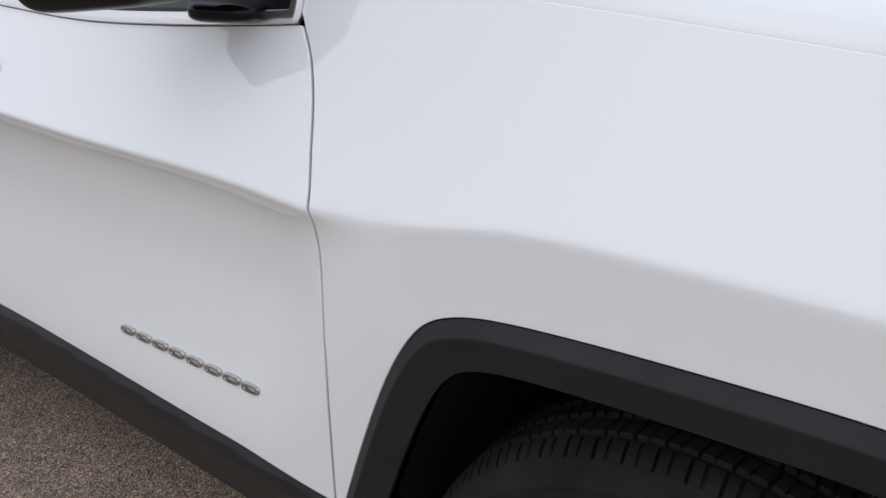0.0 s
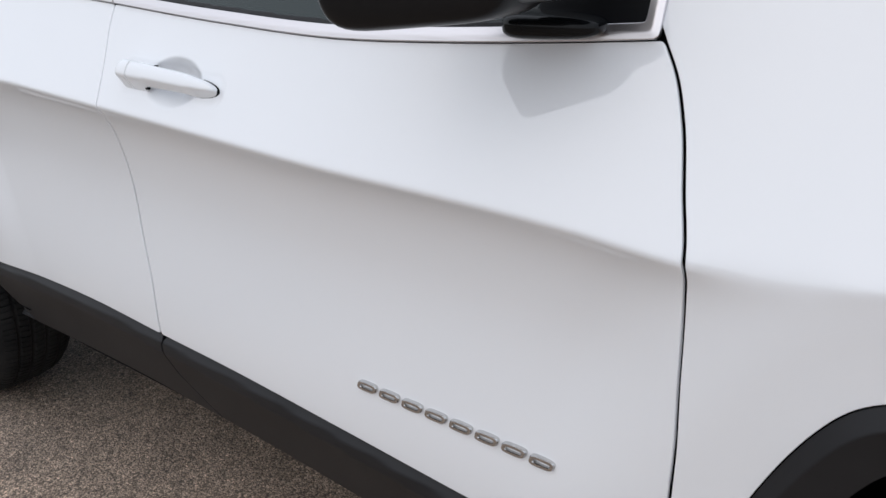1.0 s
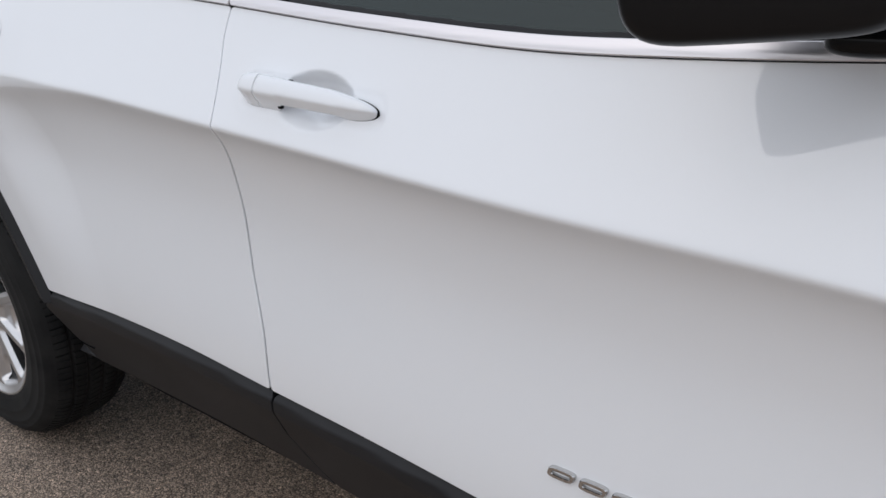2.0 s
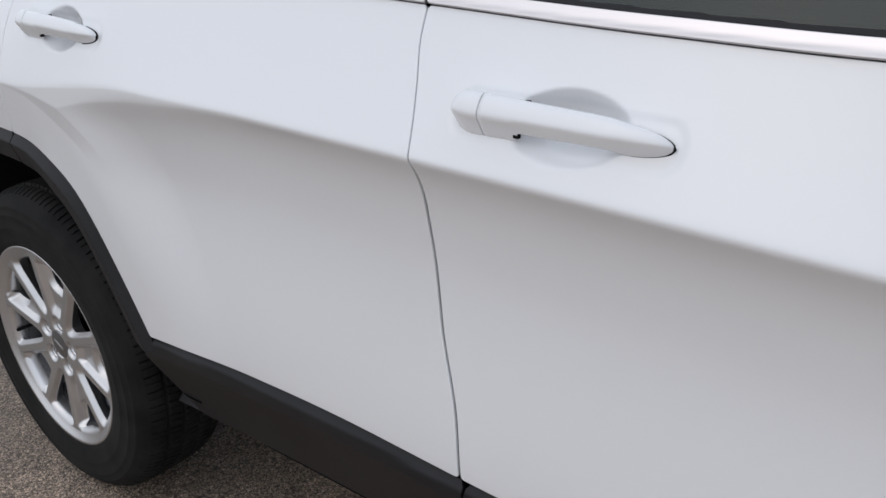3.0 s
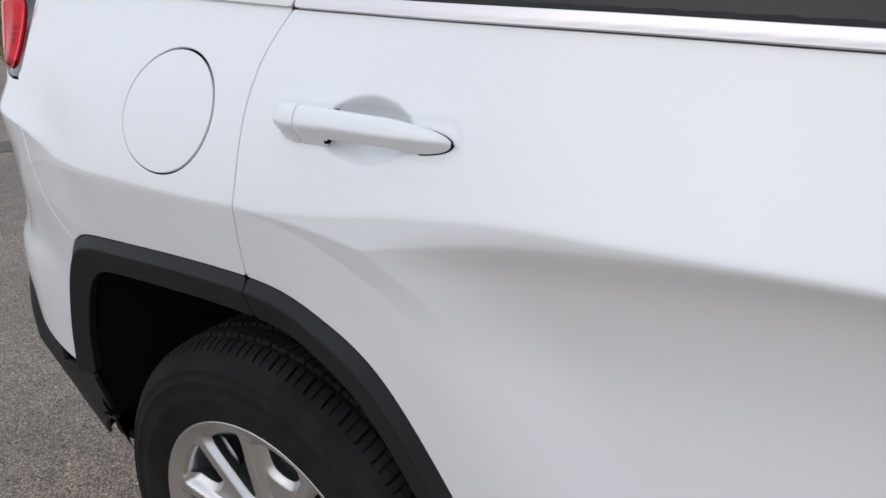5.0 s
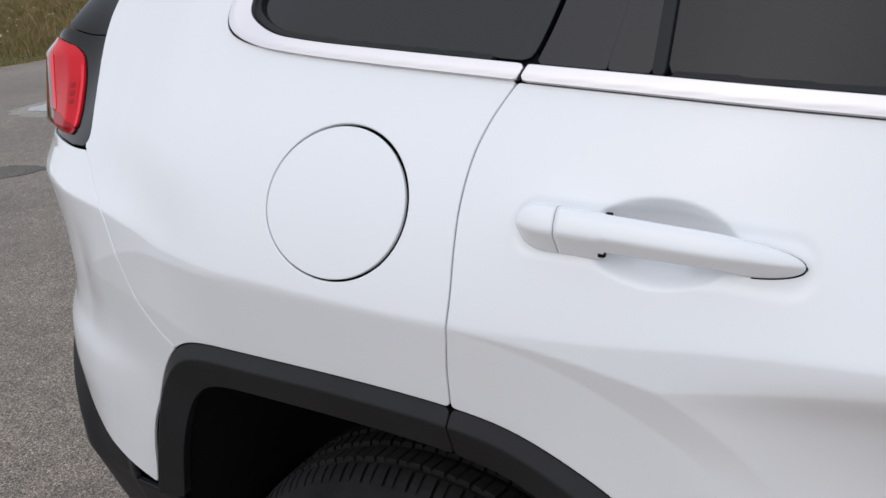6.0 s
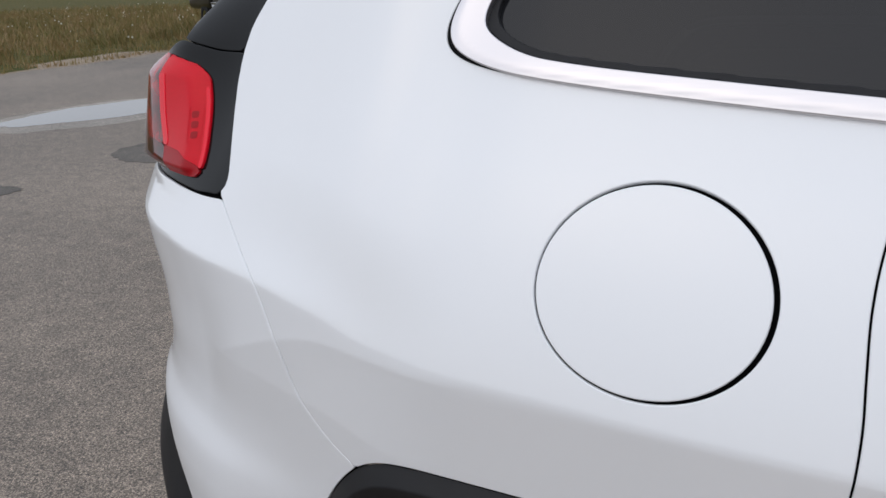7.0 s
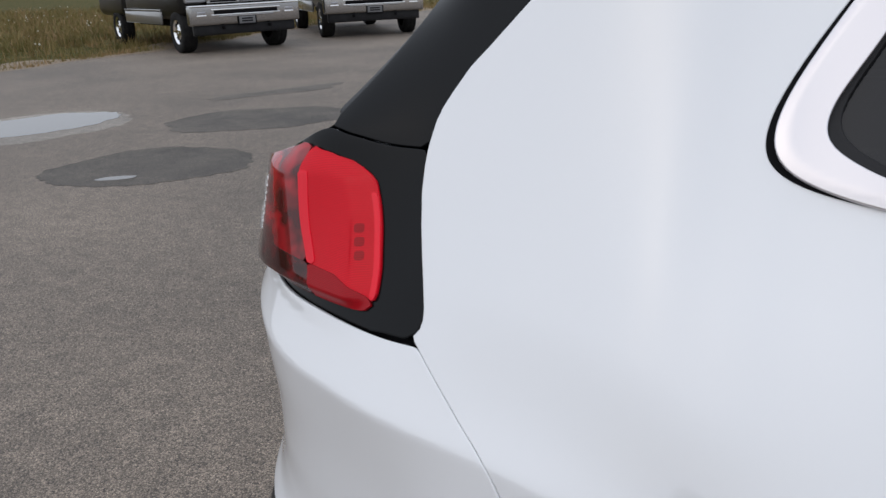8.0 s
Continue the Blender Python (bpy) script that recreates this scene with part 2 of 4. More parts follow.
PLAN = faired(PLAN)
ALONG = np.r_[0, np.cumsum(np.hypot(*np.diff(PLAN, axis=0).T))]
ALONG -= np.interp(0, PLAN[:, 0], ALONG)
TANGENT = np.gradient(PLAN, ALONG, axis=0)
REAR_ARCH = ((-.418, .45), (-.312, .80), (-.243, .871), (.055, .878), (.225, .866), (.37, .793), (.444, .683), (.553, .45))
FRONT_ARCH = ((2.113, .45), (2.187, .66), (2.236, .764), (2.28, .82), (2.335, .844), (2.45, .856), (2.75, .857), (2.9, .82), (3.01, .71), (3.1, .45))
RIDGE = curve([(-1.7, 1.07), (-.9, 1.07), (-.68, 1.048), (-.62, 1.037), (-.54, 1.031), (-.46, 1.0235), (-.385, 1.0175), (-.33, 1.01), (-.28, 1.0), (-.235, .982), (-.192, .973), (-.11, .97), (.03, .961), (.16, .957), (.3, .963), (.44, .978), (.55, .982), (.66, .977),
               (.8, .972), (1.01, .962), (1.3, .948), (1.6, .932), (2, .919), (2.12, .91), (2.2, .912), (2.26, .921), (2.39, .943), (2.55, .946), (2.72, .941), (3.2, .91), (4.6, .88)])
# Edges of the panels: heights over the length, and lengths over the height.
BELT = curve([(-.4, 1.228), (-.2, 1.211), (-.107, 1.202), (-.023, 1.193), (.199, 1.173), (.404, 1.158), (.515, 1.15), (.857, 1.123), (1.088, 1.107), (1.37, 1.0875), (1.61, 1.077), (1.79, 1.082), (1.937, 1.09), (2.04, 1.097), (2.2, 1.108)])
SILL_TOP = curve([(.3, .53), (.55, .552), (.705, .558), (.957, .561), (1.168, .552), (1.351, .545), (1.612, .528), (1.87, .51), (2.08, .5), (2.3, .49)])
SILL_LOW = curve([(.3, .37), (.75, .378), (1.2, .376), (1.7, .356), (2.4, .335)])
FENDER_TOP = curve([(1.9, 1.15), (2.35, 1.139), (2.584, 1.121), (2.75, 1.105), (3.1, 1.06), (3.4, .98)])
SEAM_A = curve([(.3, 2.108), (.51, 2.115), (.65, 2.121), (.705, 2.123), (.796, 2.119), (.865, 2.118), (.91, 2.12), (.97, 2.104), (1.03, 2.087), (1.07, 2.07), (1.098, 2.052), (1.3, 1.95)])
SEAM_B = curve([(.3, 1.18), (.551, 1.169), (.636, 1.162), (.748, 1.134), (.866, 1.124), (.957, 1.125), (.989, 1.118), (1.03, 1.107), (1.07, 1.095), (1.104, 1.092), (1.6, 1.074)])
SEAM_C = curve([(.7, .150), (.863, .159), (.905, .161), (.955, .167), (.99, .1685), (1.025, .167), (1.063, .166), (1.09, .168), (1.115, .1725), (1.139, .1815), (1.174, .202), (1.3, .245), (1.6, .35)])
SEAM_D = curve([(.45, -.40), (.6, -.372), (.74, -.33), (.84, -.249), (.873, -.287), (.905, -.314), (.967, -.345), (.99, -.360), (1.019, -.383), (1.041, -.414), (1.066, -.448), (1.085, -.474), (1.1, -.5), (1.13, -.62), (1.2, -.9)])
BUMPER = curve([(0, 0), (.03, .0025), (.07, .005), (.12, .0045), (.17, .0025), (.2, -.003), (.235, -.017), (.27, -.022), (.33, -.022), (.8, -.022)])
LAMP_FOOT = curve([(-1.6, 1.1), (-1, 1.1), (-.7, 1.092), (-.65, 1.0885), (-.6, 1.0855), (-.56, 1.083), (-.5, 1.081), (-.45, 1.082), (0, 1.09)])
HATCH_FOOT = curve([(-1.6, 1.175), (-.8, 1.197), (-.72, 1.212), (-.675, 1.225), (-.648, 1.236), (-.614, 1.2315), (-.57, 1.2245), (-.524, 1.2225), (-.4, 1.22), (0, 1.22)])
DROP = curve([(-1.6, .05), (.2, .045), (.4, .036), (.5, .027), (.6, .016), (.75, .004), (.85, 0), (.9, 0), (1, 0), (4.3, 0)])
TAIL_CLAD = curve([(-1.6, .84), (-.75, .83), (-.66, .812), (-.61, .775), (-.575, .74), (-.55, .70), (-.5, .66), (-.45, .63), (-.38, .605), (-.25, .585)])


def arch(u, z, verts):
    """Distance outside a wheel arch's outer edge, negative inside."""
    return smax([line(u, z, a, b) for a, b in zip(verts, verts[1:])], 60 if verts is REAR_ARCH else 130)


# Door handles: both ends along the car and their heights; the finger bowls behind them.
HANDLES = ((1.170, 1.410, 1.008, .998), (.232, .479, 1.055, 1.044))
BOWLS = ((1.3, 1.004), (.362, 1.051))
BOWL = .024


def bowl(u, z, cu, cz, a, b):
    r2 = ((u - cu) / a) ** 2 + ((z - cz) / b) ** 2
    return np.clip(1 - r2, 0, 1) ** 1.3


def depth(u, z):
    """How far the painted flank lies inside its plan at a height."""
    up = z - RIDGE(u)
    wide = .0017 + .0012 * smooth(-.36, -.28, u) * smooth(-.14, -.22, u) + .0006 * smooth(.62, .8, u) + .003 * smooth(2.11, 2.17, u) * smooth(2.28, 2.22, u)
    high = soft(up, wide)
    low = soft(-up, wide)
    tail = smooth(-.5, -.74, u)
    full = smooth(-.38, -.2, u) * smooth(.75, .2, u)
    plain = (.625 - .12 * smooth(1.5, 2.1, u)) * high - .25 * np.minimum(high, .5) ** 2
    belly = .3 * high + 1.15 * high ** 2 - 1.5 * np.maximum(high - .17, 0) ** 2
    out = (plain * (1 - full) + belly * full) * (1 - tail) + tail * ((.45 - .25 * smooth(-.62, -.75, u)) * np.minimum(high, .035) + (.093 + .14 * smooth(-.62, -.75, u)) * high + 1.3 * soft(z - 1.232, .004))
    out = out + smooth(-.3, -.5, u) * BUMPER(low)
    out = out + .09 * smooth(-.12, -.25, u) * smooth(-.52, -.36, u) * np.maximum(.1 - low, 0) * smooth(.11, .02, up)
    out = out - .005 * smooth(-.54, -.66, u) * smooth(1.1, 1.082, z) * smooth(.92, 1.02, z)
    near = np.minimum(arch(u, z, REAR_ARCH), arch(u, z, FRONT_ARCH))
    door = smooth(.06, .23, near) * smooth(.3, .5, u) * smooth(2.5, 2.25, u)
    second = soft(low - np.maximum(DROP(u), 0), .0012 + .006 * smooth(.95, .6, u))
    scoop = .044 * (1 - np.exp(-second / .055)) - .030 * smooth(.12, .4, low)
    inset = np.minimum(low, np.maximum(near - .0915, 0))
    out = out - .20 * smooth(.17, .07, low) * smooth(.14, .2, u) * smooth(1.0, .6, u) * np.minimum(inset, np.maximum(DROP(u), 0)) - .10 * smooth(-.5, -.4, u) * smooth(-.1, -.2, u) * np.minimum(inset, .1)
    out = out + door * scoop + (1 - door) * .02 * low * smooth(-.5, -.3, u)
    out = out + .075 * soft(.0915 - near, .0010) * (smooth(.66, .84, z) * smooth(.3, .2, u) + .6 * smooth(.74, .92, z) * smooth(.2, .3, u))
    for (a, b, za, zb), (cu, cz) in zip(HANDLES, BOWLS):
        w = np.clip((u - a) / (b - a), .07, .95)
        ring = np.hypot(u - a - w * (b - a), z - za - w * (zb - za))
        out = out + .0016 * smooth(.0265, .020 - .004 * w, ring) + BOWL * bowl(u, z, cu, cz, .067, .035)
    return out


def place(u, d):
    """The plan at u, moved inwards by d."""
    x, y = np.interp(u, ALONG, PLAN[:, 0]), np.interp(u, ALONG, PLAN[:, 1])
    tx, ty = np.interp(u, ALONG, TANGENT[:, 0]), np.interp(u, ALONG, TANGENT[:, 1])
    n = np.hypot(tx, ty)
    return x - ty / n * d, y + tx / n * d


# ---- mesh helpers ----
def part(name, data, mat, parent=None, label=""):
    """Links a mesh or a bmesh as one object under a thing or a part."""
    if isinstance(data, bmesh.types.BMesh):
        me = bpy.data.meshes.new(name)
        data.to_mesh(me)
        data.free()
    else:
        me = data
    if mat and not me.materials:
        me.materials.append(mat)
    ob = new(name, me)
    ob.parent = parent
    return tagged(ob, label)


def empty(name, m=None):
    ob = new(name)
    ob.empty_display_size = 0.2
    if m is not None:
        ob.matrix_world = m
    return ob


def spot(u, z, d):
    x, y = place(u, d)
    return np.stack([x, y, z + 0 * x], -1)


def sheet(name, sdf, box, mat, parent, dfun=depth, step=0.008, flange=0.008, lip=0.0014, label="", side=1, spot=spot):
    """A pressed panel: the part of the flank where sdf is negative, with rolled edges turned inwards. side -1: on the far flank."""
    u0, u1, z0, z1 = box
    us, zs = np.arange(u0, u1 + step, step), np.arange(z0, z1 + step, step)
    uu, zz = np.meshgrid(us, zs, indexing="ij")
    s = sdf(uu, zz)
    s[0], s[-1], s[:, 0], s[:, -1] = (np.maximum(e, 1e-4) for e in (s[0], s[-1], s[:, 0], s[:, -1]))
    s = np.where(np.abs(s) < 1e-6, 1e-6, s)
    inside = s < 0
    ids = np.full(s.shape, -1)
    ids[inside] = np.arange(inside.sum())
    pu, pz = list(uu[inside]), list(zz[inside])
    cut = {}

    def crossing(a, b):
        key = (a, b) if a < b else (b, a)
        if key not in cut:
            a, b = key
            t = s[a] / (s[a] - s[b])
            cut[key] = len(pu)
            pu.append(uu[a] + t * (uu[b] - uu[a]))
            pz.append(zz[a] + t * (zz[b] - zz[a]))
        return cut[key]

    count = inside[:-1, :-1].astype(int) + inside[1:, :-1] + inside[1:, 1:] + inside[:-1, 1:]
    full = count == 4
    faces = np.stack([ids[:-1, :-1][full], ids[1:, :-1][full], ids[1:, 1:][full], ids[:-1, 1:][full]], -1).tolist()
    rim = []
    for i, j in np.argwhere((count > 0) & (count < 4)):
        i, j = int(i), int(j)
        ring = [(i, j), (i + 1, j), (i + 1, j + 1), (i, j + 1)]
        poly, marks = [], []
        for a, b in zip(ring, ring[1:] + ring[:1]):
            if inside[a]:
                poly.append(int(ids[a]))
                marks.append(False)
            if inside[a] != inside[b]:
                poly.append(crossing(a, b))
                marks.append(bool(inside[a]))
        faces.append(poly)
        for k in range(len(poly)):
            if marks[k]:
                rim.append((poly[k], poly[(k + 1) % len(poly)]))
    pu, pz = np.array(pu), np.array(pz)
    p = spot(pu, pz, dfun(pu, pz))
    e = 0.0018
    nu = (spot(pu + e, pz, dfun(pu + e, pz)) - spot(pu - e, pz, dfun(pu - e, pz)))
    nz = (spot(pu, pz + e, dfun(pu, pz + e)) - spot(pu, pz - e, dfun(pu, pz - e)))
    n = np.cross(nu, nz)
    n /= np.linalg.norm(n, axis=1, keepdims=True)
    verts, normals = [p], [n]
    if flange and rim:
        edge = np.array(sorted({v for pair in rim for v in pair}))
        row = {int(v): k for k, v in enumerate(edge)}
        eu, ez = pu[edge], pz[edge]
        gu, gz = sdf(eu + 1e-3, ez) - sdf(eu - 1e-3, ez), sdf(eu, ez + 1e-3) - sdf(eu, ez - 1e-3)
        g = np.hypot(gu, gz) + 1e-12
        gu, gz = gu / g, gz / g
        out = nu[edge] * gu[:, None] + nz[edge] * gz[:, None]
        out /= np.linalg.norm(out, axis=1, keepdims=True)
        base = len(p)
        for k, (side_way, down, mix) in enumerate(((lip * 0.7, lip * 0.3, 0.5), (lip, lip, 0.9), (lip, flange, 1.0))):
            verts.append(p[edge] + out * side_way - n[edge] * down)
            m = n[edge] * (1 - mix) + out * mix
            normals.append(m / np.linalg.norm(m, axis=1, keepdims=True))
        c = len(edge)
        for a, b in rim:
            ra, rb = row[a], row[b]
            last_a, last_b = a, b
            for k in range(3):
                na, nb = base + k * c + ra, base + k * c + rb
                faces.append((last_b, last_a, na, nb))
                last_a, last_b = na, nb
    verts, normals = np.vstack(verts), np.vstack(normals)
    if side < 0:
        verts, normals = verts * (1, -1, 1) + (0, 1.86, 0), normals * (1, -1, 1)
        faces = [f[::-1] for f in faces]
    me = bpy.data.meshes.new(name)
    me.from_pydata(verts.tolist(), [], faces)
    me.shade_smooth()
    me.normals_split_custom_set_from_vertices(normals.tolist())
    return part(name, me, mat, parent, label)


def box_bm(size, at=(0, 0, 0), bevel=0.0, segments=2, turn=None):
    bm = bmesh.new()
    bmesh.ops.create_cube(bm, size=1)
    bmesh.ops.scale(bm, vec=size, verts=bm.verts)
    if bevel:
        bmesh.ops.bevel(bm, geom=bm.edges[:], offset=bevel, segments=segments, profile=0.6, affect="EDGES")
    if turn:
        bmesh.ops.rotate(bm, cent=(0, 0, 0), matrix=Euler([radians(a) for a in turn]).to_matrix(), verts=bm.verts)
    bmesh.ops.translate(bm, vec=at, verts=bm.verts)
    for f in bm.faces:
        f.smooth = bevel > 0
    return bm


def lathe(profile, count, axis_y=True, closed=False):
    """Turns (radius, y) pairs round the y axis."""
    bm = bmesh.new()
    rings = []
    for k in range(count):
        a = 2 * math.pi * k / count
        rings.append([bm.verts.new((r * math.cos(a), y, r * math.sin(a))) for r, y in profile])
    for k in range(count):
        a, b = rings[k], rings[(k + 1) % count]
        for i in range(len(profile) - 1):
            f = bm.faces.new((a[i], a[i + 1], b[i + 1], b[i]))
            f.smooth = True
    bmesh.ops.recalc_face_normals(bm, faces=bm.faces)
    return bm


# ---- ground ----
def grid_mesh(name, xs, ys, zf):
    xx, yy = np.meshgrid(xs, ys, indexing="ij")
    v = np.stack([xx, yy, zf(xx, yy)], -1).reshape(-1, 3)
    a = np.arange(len(xs) * len(ys)).reshape(len(xs), len(ys))
    f = np.stack([a[:-1, :-1], a[1:, :-1], a[1:, 1:], a[:-1, 1:]], -1).reshape(-1, 4)
    me = bpy.data.meshes.new(name)
    me.from_pydata(v.tolist(), [], f.tolist())
    me.shade_smooth()
    return me


far = np.sinh(np.linspace(-7, 7, 81)) * 1.1
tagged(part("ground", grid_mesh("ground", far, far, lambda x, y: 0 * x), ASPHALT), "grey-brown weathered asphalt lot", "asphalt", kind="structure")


# ---- the white car ----
car = tagged(empty("parked_car", pose(0, 0, -.05)), "white mid-size SUV with black lower cladding, parked on asphalt", "car")
GAP = 0.0022


def dlo(u, z):
    """The window opening with its bright trim, negative inside."""
    rear = line(u, z, (-.278, 1.19), (-.0365, 1.5))
    back = smax([(BELT(u) - z) * .98, rear, z - 1.5], 28)
    return smax([back, -line(u, z, (2.053, 1.24), (1.3, 1.56)), u - 2.05], 600) + .0006


def front_door(u, z):
    return smax([u - SEAM_A(z), SEAM_B(z) - u, z - BELT(u), SILL_TOP(u) - z], 900) + GAP


def rear_door(u, z):
    return smax([u - SEAM_B(z) + .0022 * smooth(.97, .93, z), SEAM_C(z) - u, z - BELT(u), SILL_TOP(u) - z, -arch(u, z, REAR_ARCH)], 900) + GAP


def fender(u, z):
    return smax([SEAM_A(z) + .0024 - u, z - FENDER_TOP(u), .485 - z, -arch(u, z, FRONT_ARCH), u - 3.1], 700) + GAP


def fuel(u, z):
    du, dz = u - .0175, z - 1.057
    return np.hypot(du + .175 * dz, (dz - .095 * du) / .827) - .0910


def pillar_edge(u, z):
    """Behind this line the flank is black: lamp surround and rear screen wrap."""
    c = np.interp(z, [1.0, 1.079, 1.082, 1.086, 1.092, 1.1, 1.108, 1.125, 1.145, 1.165, 1.19, 1.21, 1.224, 1.245, 1.256, 1.268, 1.287, 1.306, 1.322, 1.346, 1.45, 1.6], [-.6, -.52, -.486, -.476, -.4705, -.47, -.4725, -.481, -.492, -.503, -.515, -.521, -.5235, -.5235, -.5205, -.514, -.501, -.481, -.466, -.444, -.344, -.19])
    return c - u


def quarter(u, z):
    return smax([u - SEAM_C(z), SEAM_D(z) - u, -arch(u, z, REAR_ARCH), -dlo(u, z) - .0008, pillar_edge(u, z), z - 1.5, .8 - z, -fuel(u, z)], 800) + GAP


def bumper(u, z):
    return smax([u - SEAM_D(z), -arch(u, z, REAR_ARCH), z - LAMP_FOOT(u) + .0005, TAIL_CLAD(u) - z, -1.465 - u], 700) + GAP


parts = {}
for side in (1, -1):
    st = .006 if side > 0 else .03
    sheet("fender", fender, (2, 3.2, .4, 1.2), WHITE, car, step=st, side=side, flange=.0045)
    parts["front_door", side] = sheet("front_door", front_door, (1, 2.2, .4, 1.2), WHITE, car, step=.0026 if side > 0 else .03, side=side, flange=.0045)
    parts["rear_door", side] = sheet("rear_door", rear_door, (.1, 1.25, .4, 1.25), WHITE, car, step=.0026 if side > 0 else .03, side=side, flange=.0045)
    parts["quarter", side] = sheet("quarter_panel", quarter, (-.62, .4, .7, 1.54), WHITE, car, step=.003 if side > 0 else .03, side=side, flange=.0045)
    parts["bumper", side] = sheet("rear_bumper", bumper, (-1.6, -.2, .5, 1.15), WHITE, car, step=.004 if side > 0 else .03, side=side, flange=.0045)
    sheet("fuel_door", lambda u, z: fuel(u + .0014, z) + .0034, (-.12, .12, .95, 1.15), WHITE, parts["quarter", side], step=.005 if side > 0 else .03, side=side, flange=.0045)
    # inner shell, seen as the dark of the gaps
    sheet("inner_shell", lambda u, z: smax([-arch(u, z, REAR_ARCH) + .02, -arch(u, z, FRONT_ARCH) + .02, z - 1.49, -dlo(u, z) - .02, .33 - z, u - 3.3, -1.2 - u, np.where(u > 2.0, z - FENDER_TOP(u) + .025, -1), np.where(z > 1.19, -.58 - u, -1)], 200),
          (-1.3, 3.4, .3, 1.55), DARK, car, dfun=lambda u, z: depth(u, z) + .014 + np.clip(.6 - z, 0, 1) * .3, step=.015 if side > 0 else .04, flange=0, side=side)
    for verts, pieces in ((REAR_ARCH, (lambda u, z: np.maximum(u - SEAM_C(z) + .002, .600 - z), lambda u, z: np.maximum(SEAM_C(z) + .002 - u, .525 - z))), (FRONT_ARCH, (lambda u, z: .44 - z + 0 * u,))):
        for more in pieces:
            sheet("wheel_arch_trim", lambda u, z: smax([arch(u, z, verts) + .001, -arch(u, z, verts) - .056, .42 - z, more(u, z)], 500), (verts[0][0] - .1, verts[-1][0] + .1, .35, .95), BLACK_PLASTIC, car, step=.002 if side > 0 else .03, side=side, flange=.014,
                  dfun=lambda u, z: depth(u, z) - .013 * np.clip(-arch(u, z, verts) / .0165, 0, 1) + .3 * soft(-arch(u, z, verts) - .0175, .0008) + .001)
    sill_d = lambda u, z: .018 + np.maximum(SILL_TOP(u) - .03 - z, 0) * .42 - .012 * smooth(0, .012, SILL_TOP(u) - z)
    split = lambda u, z: u - np.interp(z, [.35, .40, .47, .6], [1.262, 1.215, 1.178, 1.176])
    for more in (lambda u, z: split(u, z) + .003, lambda u, z: .003 - split(u, z)):
        sheet("sill_cladding", lambda u, z: smax([z - SILL_TOP(u) + .002, SILL_LOW(u) - z, u - 2.35, -arch(u, z, REAR_ARCH) - .05 * smooth(.535, .5, z), -arch(u, z, FRONT_ARCH), more(u, z)], 700), (.3, 2.4, .3, .6), BLACK_PLASTIC, car, dfun=sill_d, step=.007 if side > 0 else .03, side=side, flange=.03)
    sheet("sill_lip", lambda u, z: smax([z - SILL_LOW(u) + .0035, SILL_LOW(u) - .02 - z, .44 - u, u - 2.2], 500), (.3, 2.4, .3, .4), BLACK_PLASTIC, car, dfun=lambda u, z: sill_d(u, SILL_LOW(u)) + .003 + .9 * (SILL_LOW(u) - z), step=.006 if side > 0 else .012, side=side, flange=.05)
    sheet("bumper_cladding", lambda u, z: smax([u + .285, -arch(u, z, REAR_ARCH) - .056, z - np.where(u > -.42, .597, TAIL_CLAD(u)) + .002, np.interp(u, [-.8, -.55, -.5, -.42, -.36, -.28], [.3, .36, .41, .465, .48, .47]) - z, -1.465 - u], 300), (-1.47, -.2, .25, .85), BLACK_PLASTIC, car, dfun=lambda u, z: depth(u, z) + .008 - .026 * smooth(0, .12, TAIL_CLAD(u) - z) * smooth(-.45, -.6, u) - .011 * smooth(-.46, -.42, u) + (.31 - .05 * smooth(-.5, -.4, u)) * np.maximum(.59 - z, 0), step=.006 if side > 0 else .03, side=side)
    # bright window trim, glass, black pillar covers
    dark_rim = lambda u: .0016 + .0015 * smooth(-.12, -.19, u)
    broad = lambda u, z: .0134 + (-.0006 + .012 * smooth(1.24, 1.32, z)) * smooth(.05, -.1, u) + .003 * smooth(-.1, -.16, u)
    trim = lambda u, z: smax([dlo(u, z) + dark_rim(u) , -dlo(u, z) - broad(u, z) - dark_rim(u)], 500)
    sheet("window_seal", lambda u, z: smax([dlo(u, z) - .0004, u - SEAM_C(z) + .003, z - 1.49, -dlo(u, z) - .012], 400), (-.3, .4, 1.05, 1.54), DARK, car, step=.006 if side > 0 else .012, side=side, dfun=lambda u, z: depth(u, z) + .001, label="black rubber seal")
    for more in (lambda u, z: np.maximum(u - SEAM_C(z) + .0026, z - 1.485), lambda u, z: np.maximum(np.maximum(SEAM_C(z) + .0026 - u, u - SEAM_B(z) + .0022), z - 1.21), lambda u, z: np.maximum(SEAM_B(z) + .0022 - u, z - 1.22)):
        sheet("window_trim", lambda u, z: smax([trim(u, z), more(u, z), z - np.where(u > -.08, BELT(u) + .1, 2)], 2500), (-.3, 2.1, 1.05, 1.54), CHROME, car, step=.004 if side > 0 else .012, side=side,
              dfun=lambda u, z: depth(u, z) - .005 - .002 * smooth(0, -.008, dlo(u, z)) + .05 * np.maximum(-dlo(u, z) - .008, 0), label="satin chrome strip round the side windows")
    glass_d = lambda u, z: depth(u, z) + .008
    inner = lambda u, z: dlo(u, z) + broad(u, z) + dark_rim(u) + .0003
